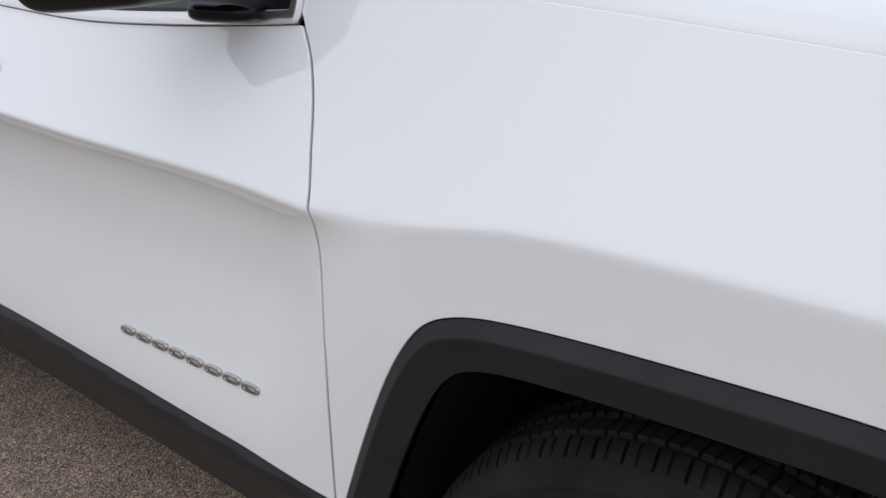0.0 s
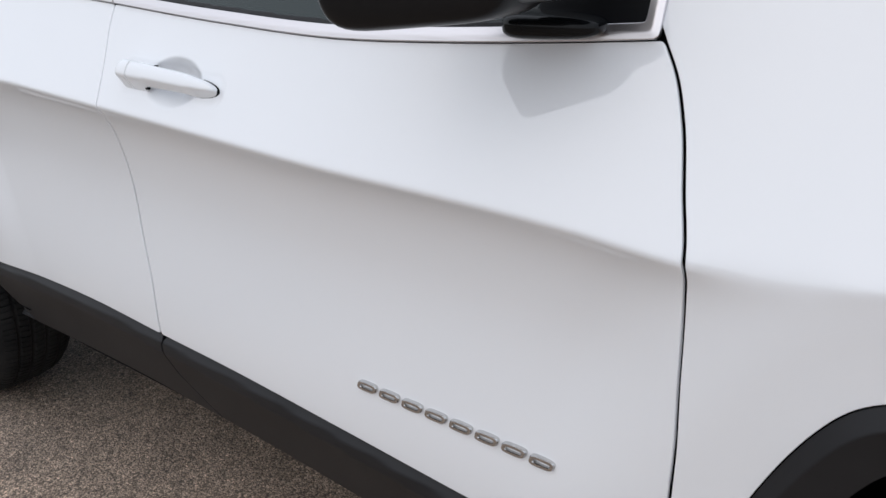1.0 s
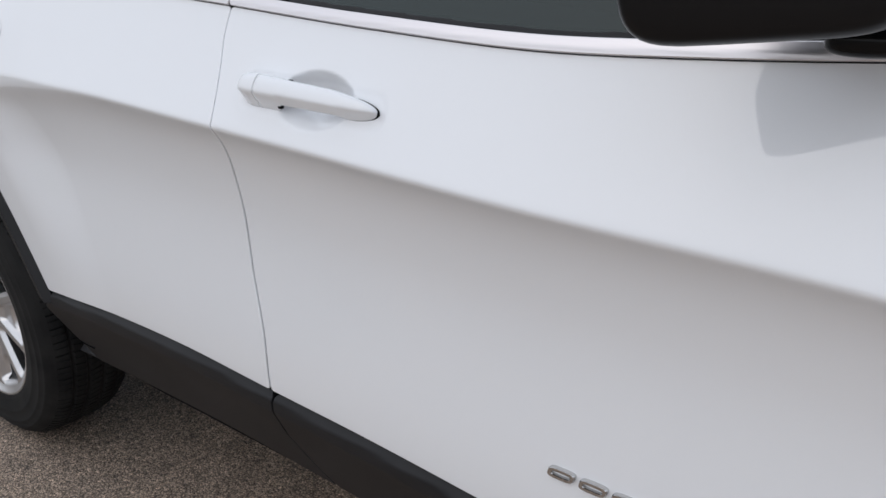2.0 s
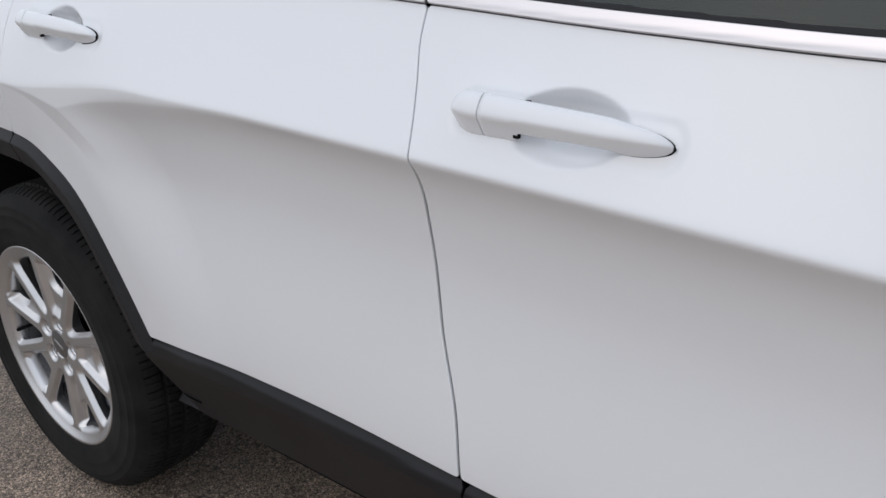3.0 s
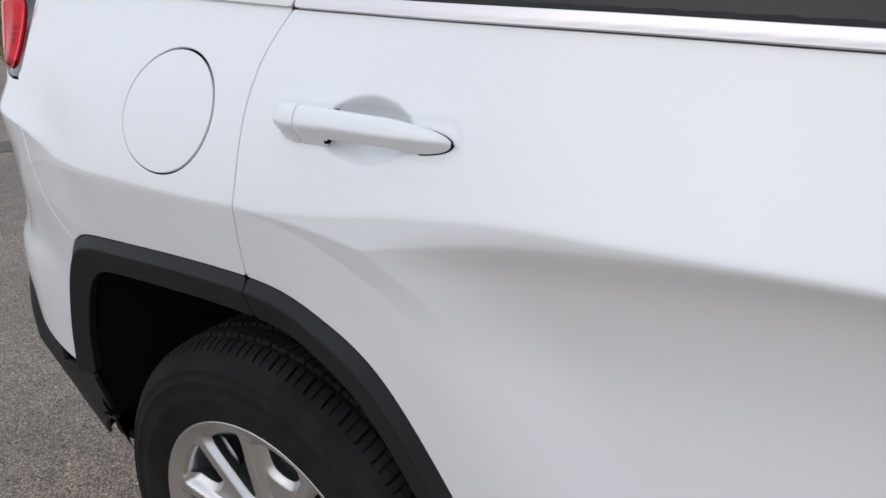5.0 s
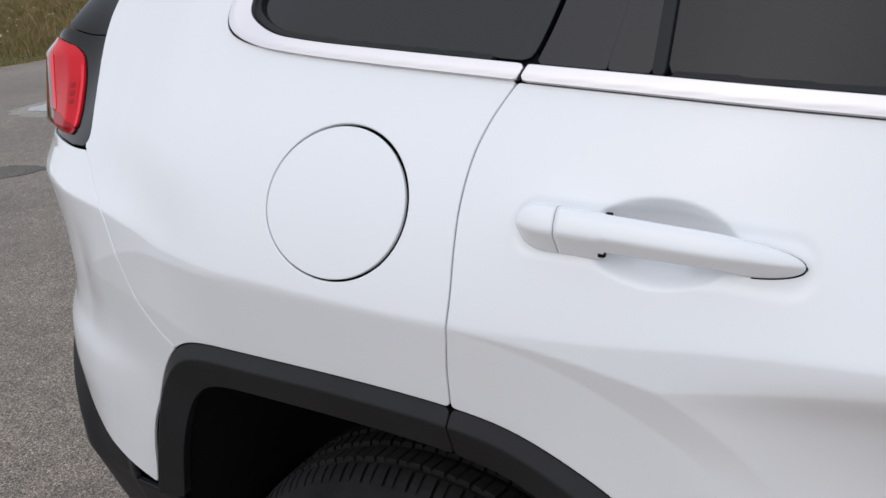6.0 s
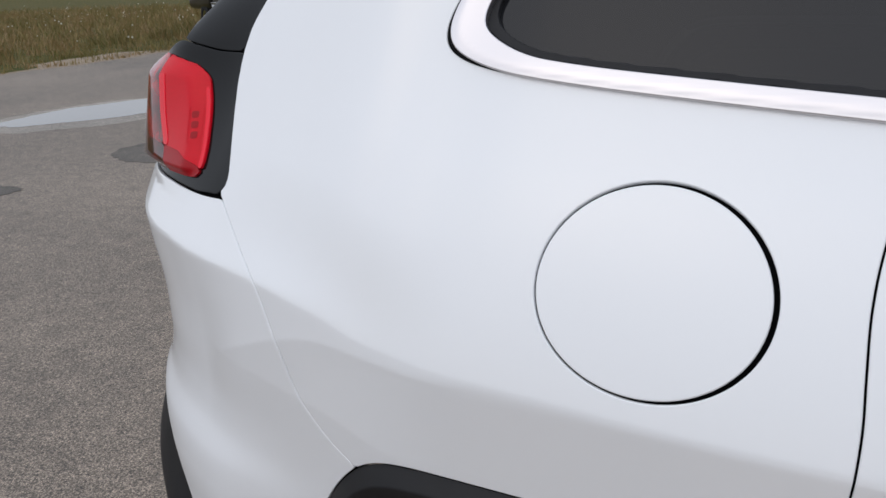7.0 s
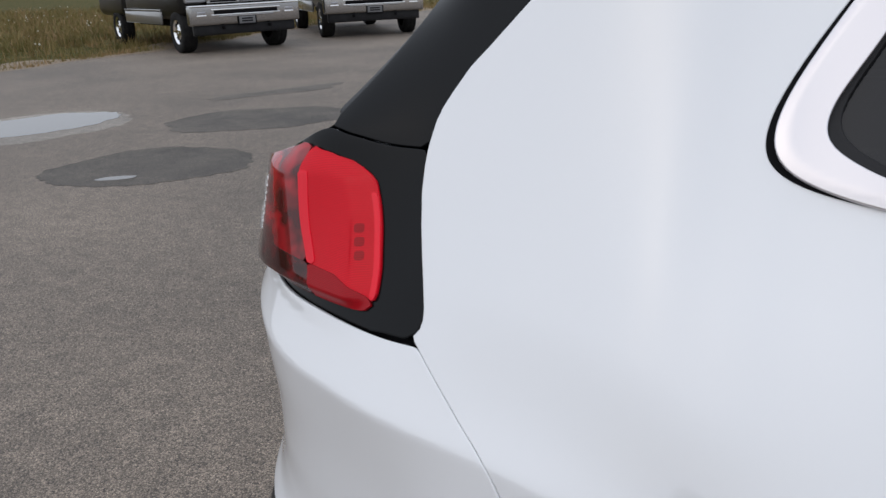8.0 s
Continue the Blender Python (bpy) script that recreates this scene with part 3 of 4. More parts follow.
    for a, b in ((-.3, .17), (.345, 1.05), (1.2, 1.9)):
        sheet("inner_seal", lambda u, z: smax([inner(u, z) - .0006, -inner(u, z) - .0042, a - u, u - b - .45 * np.maximum(z - 1.2, 0) * (a < 0), z - np.where(u > -.08, BELT(u) + .1, 1.485)], 500), (a - .02, b + .15, 1.05, 1.52), BLACK_PLASTIC, car, step=.004, side=side, flange=.01, dfun=lambda u, z: depth(u, z) + .001, label="grey-black rubber weatherstrip")
    sheet("quarter_window", lambda u, z: smax([inner(u, z) + .001, u - SEAM_C(z) + .003], 300), (-.25, .4, 1.15, 1.52), GLASS, car, dfun=glass_d, step=.008 if side > 0 else .04, side=side)
    split_c = lambda u, z: u - .289 - .18 * (z - 1.19)
    for edges in (lambda u, z: np.maximum(SEAM_C(z) + .007 - u, split_c(u, z) + .0006), lambda u, z: np.maximum(.0006 - split_c(u, z), u - .331)):
        sheet("pillar_cover", lambda u, z: smax([inner(u, z), edges(u, z)], 1500), (.1, .45, 1.1, 1.52), COVER, car, dfun=lambda u, z: depth(u, z) + .004, step=.006 if side > 0 else .04, side=side, label="glossy dark grey pillar cover")
    sheet("door_seal", lambda u, z: smax([inner(u, z), .332 - u, u - .342], 1500), (.3, .37, 1.1, 1.52), BLACK_PLASTIC, car, dfun=lambda u, z: depth(u, z) + .003, step=.004 if side > 0 else .04, side=side, label="black rubber glass channel")
    sheet("side_window", lambda u, z: smax([inner(u, z), .344 - u, u - SEAM_B(z) + .03], 300), (.3, 1.2, 1.05, 1.52), GLASS, car, dfun=glass_d, step=.008 if side > 0 else .04, side=side)
    sheet("pillar_cover", lambda u, z: smax([inner(u, z), SEAM_B(z) - .026 - u, u - SEAM_B(z) - .09], 300), (1, 1.25, 1.05, 1.52), COVER, car, dfun=lambda u, z: depth(u, z) + .004, step=.005 if side > 0 else .04, side=side)
    sheet("side_window", lambda u, z: smax([inner(u, z), SEAM_B(z) + .094 - u, u - 1.9], 300), (1.1, 2.1, 1.05, 1.52), FRONT_GLASS, car, dfun=glass_d, step=.005 if side > 0 else .04, side=side)
    sheet("mirror_sail", lambda u, z: smax([inner(u, z), 1.905 - u], 300), (1.8, 2.1, 1.05, 1.52), MIRROR_BLACK, car, dfun=lambda u, z: depth(u, z) + .002, step=.01 if side > 0 else .04, side=side)
    sheet("screen_wrap", lambda u, z: smax([-pillar_edge(u, z) + GAP, HATCH_FOOT(u) + .0012 - z, z - 1.5, -.645 + .25 * (z - 1.245) - u], 500), (-.95, -.1, 1.15, 1.55), GLOSS_BLACK, car, dfun=lambda u, z: depth(u, z) + .003, step=.008 if side > 0 else .04, side=side, flange=.05, label="glossy black rear screen surround")
    sheet("screen_edge", lambda u, z: smax([-.660 + .25 * (z - 1.245) - u, u + .6468 - .25 * (z - 1.245), 1.248 - z, z - 1.5], 900), (-.7, -.5, 1.2, 1.52), GLASS, car, dfun=lambda u, z: depth(u, z) + .007, step=.004 if side > 0 else .02, side=side, flange=.01, label="dark edge of the rear screen")
    lamp = sheet("tail_light", lambda u, z: smax([-pillar_edge(u, z) + .0012, z - HATCH_FOOT(u) + .002, LAMP_FOOT(u) - z + .001, -1.0 - u], 900), (-1.05, -.3, 1, 1.3), GLOSS_BLACK, car, dfun=lambda u, z: depth(u, z) + .002, step=.006 if side > 0 else .03, side=side)
    red_edge = curve([(1.05, -.6), (1.088, -.55), (1.094, -.534), (1.102, -.528), (1.12, -.5295), (1.145, -.540), (1.16, -.547), (1.186, -.563), (1.196, -.571), (1.204, -.586), (1.211, -.605), (1.216, -.63), (1.23, -.69)])
    lens_d = lambda u, z: depth(u, z) - .001 - (.010 * smooth(0, .03, red_edge(z) - u) + .009 * smooth(-.6, -.72, u)) * smooth(1.224, 1.196, z) * smooth(1.092, 1.104, z)
    red = lambda u, z: smax([u - red_edge(z), z - np.minimum(1.222 + 0 * u, HATCH_FOOT(u) - .006), 1.0935 - z, -.98 - u], 300)
    bar = curve([(1.05, -.6), (1.122, -.616), (1.153, -.634), (1.198, -.649), (1.24, -.66)])
    shelf = lambda u, z: z - np.interp(u, [-.7, -.613, -.575, -.537, -.515], [1.121, 1.122, 1.119, 1.107, 1.094])
    for name, edge in (("corner_strip", lambda u, z: np.maximum(np.maximum(bar(z) - u, u - bar(z) - .0115), z - 1.2)), ("edge_strip", lambda u, z: np.maximum(red_edge(z) - .0062 - u, z - 1.186))):
        sheet(name, lambda u, z: smax([red(u, z) + .0006, edge(u, z), .0006 - shelf(u, z)], 900), (-.75, -.45, 1.05, 1.25), STRIP_RED, lamp, dfun=lambda u, z: lens_d(u, z) - .0009, step=.003 if side > 0 else .02, side=side, lip=.0003, flange=.002, label="bright red lens rim")
    sheet("side_lens", lambda u, z: smax([red(u, z), bar(z) - u, .0003 - shelf(u, z)], 1400), (-.75, -.45, 1.05, 1.25), RED, lamp, dfun=lens_d, step=.005 if side > 0 else .02, side=side, lip=.0003, flange=.006, label="bright red reflector lens")
    sheet("lower_lens", lambda u, z: smax([red(u, z), bar(z) - u, shelf(u, z) + .0003], 1400), (-.75, -.45, 1.05, 1.25), MID_RED, lamp, dfun=lens_d, step=.005 if side > 0 else .02, side=side, lip=.0003, flange=.006, label="red lower lens strip")
    sheet("smoked_lens", lambda u, z: smax([red(u, z), u - bar(z) + .0004, z - 1.124 + .10 * (u + .64)], 1400), (-1, -.55, 1.05, 1.25), SMOKE_RED, lamp, dfun=lens_d, step=.006 if side > 0 else .02, side=side, lip=.0003, flange=.006, label="smoked dark red lower lens")
    sheet("rear_lens", lambda u, z: smax([red(u, z), u - bar(z) + .0004, 1.1243 - .10 * (u + .64) - z, -np.maximum(np.abs(u + .775) - .06, np.abs(z - 1.158) - .028)], 1400), (-1, -.55, 1.05, 1.25), DARK_RED, lamp, dfun=lens_d, step=.006 if side > 0 else .02, side=side, lip=.0003, flange=.006, label="deep red lens over the bulbs")
    sheet("reverse_lens", lambda u, z: np.maximum(np.abs(u + .775) - .058, np.abs(z - 1.158) - .026), (-.85, -.68, 1.12, 1.2), CLEAR, lamp, dfun=lambda u, z: lens_d(u, z) - .0015 * np.sin(z * 900), step=.0025 if side > 0 else .02, side=side, label="clear ribbed reversing lens")
    if side > 0:
        for k in range(3):
            uu, zz = -.565 + .005 * k, 1.158 - .0105 * k
            sheet("lens_mark", lambda u, z: smax([np.abs(u - uu + .4 * (z - zz)) - .0042, np.abs(z - zz) - .0036], 2000), (uu - .012, uu + .012, zz - .012, zz + .012), MID_RED, lamp, dfun=lambda u, z: lens_d(u, z) - .0005, step=.002, flange=0)
        lean = lambda u, z: u + .56 - .42 * (1.1475 - z)
        sheet("mark_frame", lambda u, z: np.abs(smax([np.abs(lean(u, z)) - .0085, np.abs(z - 1.1475) - .0185], 900)) - .0006, (-.59, -.53, 1.12, 1.175), RED, lamp, dfun=lambda u, z: lens_d(u, z) - .0006, step=.001, flange=0)


# ---- handles, mirrors, wheels, the rest of the car ----
def loft(name, rings, mat, parent, label="", close=True, rounded=True):
    """Joins rings of equal length into one smooth skin, closed at both ends."""
    bm = bmesh.new()
    vs = [[bm.verts.new(p) for p in ring] for ring in rings]
    for a, b in zip(vs, vs[1:]):
        for i in range(len(a)):
            k = (i + 1) % len(a)
            bm.faces.new((a[i], a[k], b[k], b[i])).smooth = rounded
    if close:
        bm.faces.new(vs[0][::-1])
        bm.faces.new(vs[-1])
    bmesh.ops.recalc_face_normals(bm, faces=bm.faces)
    return part(name, bm, mat, parent, label)


def door_handle(door, u0, u1, z0, z1, cu, cz):
    """A painted pull bar over its finger bowl, with a lock cap at the rear end and a dark rim for the shadow at its
    foot.
    """
    def ring(w, grow=0.0, flat=0.0):
        u, zc = u0 + (u1 - u0) * w, z0 + (z1 - z0) * w
        d0 = float(depth(np.array(u), np.array(zc)) - BOWL * bowl(u, zc, cu, cz, .067, .035)) - .0012
        x, y = place(u, d0)
        ease = lambda a, b: float(smooth(a, b, np.array(w)))
        end = max(0, 1 - max(0, 1 - w / .13) ** 2.3) ** .5 * max(0, 1 - max(0, (w - .6) / .4) ** 3.0) ** .5
        h = (.0208 - .0048 * w) * end + .0004
        grip = ease(.335, .35) * ease(.84, .74)
        t = .005 + (.0195 - .004 * w) * end ** .8
        b = -.002 + grip * .011
        top, low = h * (1 - .10 * ease(.335, .35)), h * (1 - .26 * ease(.335, .35) + .1 * ease(.7, .9))
        if grow:
            h, top, low, t, b = h + grow, top + grow, low + grow, .0035, -.002
        sec = ((1, 0), (1, .42), (.975, .6), (.92, .74), (.82, .86), (.68, .94), (.48, .985), (.2, 1), (-.08, .99), (-.26, .965), (-.38, .92), (-.47, .85), (-.58, .7), (-.75, .45), (-.9, .22), (-1, .08), (-1, 0))
        return [(float(x), float(y) + .52 * f * (top if f > 0 else low) - .855 * (b + (t - b) * g), zc + .855 * f * (top if f > 0 else low) + .52 * (b + (t - b) * g)) for f, g in sec]

    handle = tagged(empty("door_handle"))
    handle.parent = door
    # the dark piece round the tip paints in the thin shadow line there
    for name, a, b, n, mat, grow, label in (("grip", .177, 1.0, 70, WHITE, 0, "white painted pull bar"), ("lock_cap", .0, .1735, 30, WHITE, 0, "white painted cap"),
                                            ("dark_rim", .84, 1.004, 24, DARK, .0011, "dark rim standing in for the shadow under the tip")):
        steps = [(k / n) ** 2 if name == "lock_cap" else 1 - (1 - k / n) ** 1.6 for k in range(n + 1)]
        loft(name, [ring(a + (b - a) * k, grow) for k in steps], mat, handle, label)


    # small dark boxes put in for the shaded gaps at the notch
    for side in (0, -2):
        at = ring(.343)[side]
        part("pivot_gap", box_bm((.0065, .006, .0045), (at[0], at[1] + .002, at[2]), .0015), DARK, handle)


for door, ends, middle in zip((parts["front_door", 1], parts["rear_door", 1]), HANDLES, BOWLS):
    door_handle(door, *ends, *middle)


def blob(name, at, size, mat, parent, power=3.2, taper=0.0, label="", rows=18, cols=36, skew=0.0):
    """A rounded box; taper narrows it towards +x."""
    rings = []
    for i in range(1, rows):
        b = -math.pi / 2 + math.pi * i / rows
        cb, sb = math.cos(b), math.sin(b)
        cb, sb = abs(cb) ** (2 / power), math.copysign(abs(sb) ** (2 / power), sb)
        ring = []
        for k in range(cols):
            a = 2 * math.pi * k / cols
            c, s = math.cos(a), math.sin(a)
            c, s = math.copysign(abs(c) ** (2 / power), c), math.copysign(abs(s) ** (2 / power), s)
            x = c * cb
            f = 1 - taper * (x + 1) / 2
            ring.append((at[0] + size[0] * x, at[1] + size[1] * s * cb * f + skew * x, at[2] + size[2] * sb * f))
        rings.append(ring)
    return loft(name, rings, mat, parent, label)


mirror = tagged(empty("door_mirror"))
mirror.parent = car
blob("housing", (1.874, -.035, 1.236), (.096, .058, .124), MIRROR_BLACK, mirror, 6.0, .12, "black mirror housing", rows=26, cols=52, skew=.028)
blob("arm", (1.965, .02, 1.162), (.05, .07, .028), MIRROR_BLACK, mirror, 3.0, .3)
blob("foot", (1.938, .076, 1.108), (.056, .034, .0155), GLOSS_BLACK, mirror, 3.4, .3, "glossy black mirror foot")
for k in range(5):
    part("signal_rib", box_bm((.0025, .005, .035), (1.80 + .0125 * k, -.1195 + .0036 * k, 1.178), .001), BLACK_PLASTIC, mirror)


DISH = .004


def wheel(x, turn):
    """An all-season tyre on a five-vee-spoke silver alloy rim, facing -y."""
    hub = tagged(empty("wheel", pose(x, -.028, .388) @ Matrix.Scale(.961, 4)))
    hub.parent = car
    hub.matrix_parent_inverse = Matrix()
    # tyre: shoulder blocks and ribs
    prof = [(.222, .062), (.226, .052), (.236, .044), (.252, .040), (.272, .037), (.276, .0355), (.279, .0365), (.300, .038), (.303, .0365), (.306, .038), (.318, .0425), (.320, .0415), (.323, .044),
            (.335, .053), (.343, .062), (.349, .071), (.353, .082), (.3545, .090), (.350, .093), (.350, .099), (.356, .102), (.357, .125), (.352, .129), (.352, .135), (.3572, .139), (.3572, .163),
            (.352, .167), (.352, .173), (.357, .177), (.356, .200), (.350, .203), (.350, .209), (.354, .212), (.349, .231), (.335, .249), (.30, .262), (.24, .258), (.222, .24)]
    bm = bmesh.new()
    blocks = 64
    steps = [(b + f, low) for b in range(blocks) for f, low in ((0, 0), (.42, 0), (.45, .5), (.52, .5), (.55, 0), (.86, 0), (.885, 1), (.975, 1))]
    rows = []
    for f, low in steps:
        row = []
        for r, y in prof:
            a = 2 * math.pi * f / blocks
            if .064 < y < .092 or .21 < y < .245:
                r -= .0075 * low
                a += (y - .07) * .35
            elif r > .352:
                a += math.sin(y * 90) * .010
                r -= .006 * low
            row.append(bm.verts.new((r * math.cos(a), y, r * math.sin(a))))
        rows.append(row)
    n = len(rows)
    for k in range(n):
        a, b = rows[k], rows[(k + 1) % n]
        for i in range(len(prof) - 1):
            f = bm.faces.new((a[i], b[i], b[i + 1], a[i + 1]))
            f.smooth = prof[i][0] < .333
    bmesh.ops.recalc_face_normals(bm, faces=bm.faces)
    part("tyre", bm, RUBBER, hub, "black all-season tyre")
    rim = part("rim", lathe([(.226, .062), (.2335, .050), (.2345, .046), (.232, .0445), (.228, .046), (.224, .050), (.214, .054), (.205, .060), (.2025, .068), (.2015, .085)], 120), SILVER, hub, "silver alloy rim")
    part("barrel", lathe([(.2015, .085), (.197, .1), (.191, .15), (.188, .22)], 80), BARREL_SILVER, hub, "silver inner barrel")
    # ten spokes in five vees, dished towards the hub and cast in one piece with it and the outer ring
    vees = [math.radians(turn + 72 * p) for p in range(5)]
    splay = lambda p: .0135 + .053 * np.clip((p - .05) / .155, 0, 1.1)

    def face(u, z):
        """Distance outside the metal of the rim's face, negative inside."""
        r = np.hypot(u, z)
        solid = [r - .074, .2065 - r]
        for a in vees:
            p, q = u * math.cos(a) + z * math.sin(a), np.abs(z * math.cos(a) - u * math.sin(a))
            solid.append(np.maximum((q - splay(p)) * .945, (splay(p) - q) * .945) - .0212 + .003 * np.clip(p / .2, 0, 1) + 10 * np.maximum(.03 - p, 0))
            solid.append(np.maximum(np.maximum(q - splay(p), p - .142), .03 - p))
        pockets = [.0142 - np.hypot(u - .0535 * math.cos(a), z - .0535 * math.sin(a)) for a in vees]
        return np.maximum.reduce([-smax([-d for d in solid], 130), r - .2225, *pockets])

    def crown(u, z):
        r = np.hypot(u, z)
        out = .0635 - .004 * smooth(.03, .036, r) - .005 * r / .21 + .010 * np.clip(1 + face(u, z) / .0085, 0, 1) ** 1.25 * smooth(.217, .207, r) + DISH * smooth(.2, .05, r)
        for a in vees:
            p, q = u * math.cos(a) + z * math.sin(a), np.abs(z * math.cos(a) - u * math.sin(a))
            out = out + .013 * smooth(.0125, .0215, splay(p) + .008 - q) * smooth(.072, .1, p) * smooth(.012, .02, splay(p)) * smooth(.2, .185, p)
        return out

    sheet("rim_face", face, (-.226, .226, -.226, .226), SILVER, rim, dfun=crown, step=.0028, flange=.026, lip=.0016, label="silver cast spokes and hub", spot=lambda u, z, d: np.stack([u + 0 * d, d, z + 0 * d], -1))
    part("centre_cap", lathe([(0, .0590 + DISH), (.029, .0598 + DISH), (.0345, .062 + DISH), (.0355, .067 + DISH)], 40), CAP, rim, "dark grey centre cap")
    part("cap_mark", box_bm((.036, .001, .007), (0, .0588 + DISH, 0), .0004, 1, (0, 25, 0)), SILVER, rim)
    for p in range(5):
        cx, cz = .0535 * math.cos(vees[p]), .0535 * math.sin(vees[p])
        nut = lathe([(0, .067), (.0065, .067), (.0088, .0695), (.009, .084)], 6)
        bmesh.ops.translate(nut, vec=(cx, DISH, cz), verts=nut.verts)
        part("wheel_nut", nut, SILVER, rim)
        ring = lathe([(.0085, .0785), (.0140, .0780), (.0152, .070), (.0156, .064)], 24)
        bmesh.ops.translate(ring, vec=(cx, DISH, cz), verts=ring.verts)
        part("nut_recess", ring, SILVER, rim)
    a = math.radians(turn + 184)
    stem = lathe([(0, .045), (.0035, .046), (.0042, .05), (.0042, .085)], 10)
    bmesh.ops.translate(stem, vec=(.196 * math.cos(a), .012, .196 * math.sin(a)), verts=stem.verts)
    part("valve_stem", stem, DARK, rim, "black rubber valve stem")
    part("brake_disc", lathe([(.04, .125), (.148, .125), (.148, .148), (.04, .148)], 60), BARREL, hub, "grey steel brake disc")
    part("barrel_back", lathe([(.0, .2), (.19, .2), (.19, .205), (0, .205)], 40), DARK, hub)
    return hub


CAP = material("dark_grey_cap", (0.2, 0.2, 0.205), 0.3, metal=0.8)
rear_wheel = wheel(.07, 2)
front_wheel = wheel(2.56, -5)
for w in (rear_wheel, front_wheel):
    copy_thing(w, pose(w.location.x, 1.888, .388, 0, 0, 180))


def liner(verts, hub_x, side, foot):
    """The dark inside of a wheel arch."""
    rows = []
    for k in range(61):
        a = math.radians(-5 + 190 * k / 60)
        r = np.linspace(.25, .7, 200)
        v = arch(hub_x + r * math.cos(a), .36 + r * math.sin(a), verts) + .05
        q = float(r[np.argmax(v > 0)]) if (v > 0).any() else abs(verts[0][0] - hub_x) - .06
        if k > 51:
            q = min(q, abs(verts[0][0] - hub_x) - .065)
        z = max(.36 + q * math.sin(a), foot if k > 40 else .42)
        rows.append([(hub_x + q * math.cos(a) * f, y if side > 0 else 1.86 - y, z) for f, y in ((1, .042), (.98, .065), (.97, .30), (.55, .36))])
    bm = bmesh.new()
    vs = [[bm.verts.new(p) for p in row] for row in rows]
    for a, b in zip(vs, vs[1:]):
        for i in range(3):
            bm.faces.new((a[i], a[i + 1], b[i + 1], b[i])).smooth = True
    part("wheel_liner", bm, LINER, car)


LINER = material("arch_liner", (0.007, 0.007, 0.0075), 0.9, spec=0.1)
for side in (1, -1):
    liner(REAR_ARCH, 0.03, side, .5)
    liner(FRONT_ARCH, 2.6, side, .42)


def spanned(name, rows, mat, label=""):
    """A skin through rows of points."""
    bm = bmesh.new()
    vs = [[bm.verts.new(p) for p in row] for row in rows]
    for a, b in zip(vs, vs[1:]):
        for i in range(len(a) - 1):
            bm.faces.new((a[i], a[i + 1], b[i + 1], b[i])).smooth = True
    bmesh.ops.recalc_face_normals(bm, faces=bm.faces)
    bmesh.ops.solidify(bm, geom=bm.faces[:], thickness=.004)
    return part(name, bm, mat, car, label)


def edge_at(u, z):
    x, y = place(np.array(float(u)), depth(np.array(float(u)), np.array(float(z))))
    return float(x), float(y)


def bow(x0, y0, z0, rise, n=24, push=0.0):
    """A row across the car from its near edge to its far edge, bowed up and pushed along x."""
    out = []
    for k in range(n + 1):
        w = k / n
        b = 1 - abs(2 * w - 1) ** 2.6
        out.append((x0 + push * b, y0 + (1.86 - 2 * y0) * w, z0 + rise * b))
    return out


rows = []
for u in np.linspace(1.98, 3.3, 24):
    x, y = edge_at(u, float(FENDER_TOP(u)))
    rows.append(bow(x, y + .0012, float(FENDER_TOP(u)) - .0005, .15, push=.12 * float(smooth(2.9, 3.3, np.array(u)))))
spanned("bonnet", rows, WHITE, "white painted bonnet")
rows = []
for u in np.linspace(-.5, 1.42, 34):
    x, y = edge_at(u, 1.497)
    rows.append(bow(x, y, 1.5, .13 - .05 * abs(u - .5), push=-.10 * float(smooth(-.1, -.5, np.array(u))) + .12 * float(smooth(1.0, 1.42, np.array(u)))))
spanned("roof", rows, WHITE, "white painted roof")
rows = []
for w in np.linspace(0, 1, 12):
    x, z = 1.42 + (2.05 - 1.42) * w, 1.5 + (1.135 - 1.5) * w
    rows.append(bow(x, .33 - .2 * w, z, .085 - .03 * w, push=.12 + .06 * w))
spanned("windscreen", rows, FRONT_GLASS, "laminated windscreen")
rows = []
for z in np.linspace(1.246, 1.496, 12):
    x, y = edge_at(-.648 + .6 * (z - 1.245), z)
    rows.append(bow(x + .06, y + .035, float(z), 0.0, push=-.06))
spanned("rear_screen", rows, GLASS, "dark tinted rear screen")
rows = [bow(-.715 - .01 * w, .45, 1.185 - .17 * w, 0.0, push=-.05) for w in np.linspace(0, 1, 6)]
spanned("tailgate", rows, WHITE, "white tailgate")
for side in (1, -1):
    sheet("front_bumper", lambda u, z: smax([3.105 - u, u - 4.235, z - FENDER_TOP(np.minimum(u, 3.4)) + .004, .32 - z, -arch(u, z, FRONT_ARCH)], 200), (3, 4.24, .25, 1.15), WHITE, car, step=.03, side=side)
part("underbody", box_bm((3.6, 1.5, .06), (1.2, .93, .33), .02), DARK, car)
part("cabin_floor", box_bm((3.0, 1.3, .1), (.9, .93, .7), .03), DARK, car)

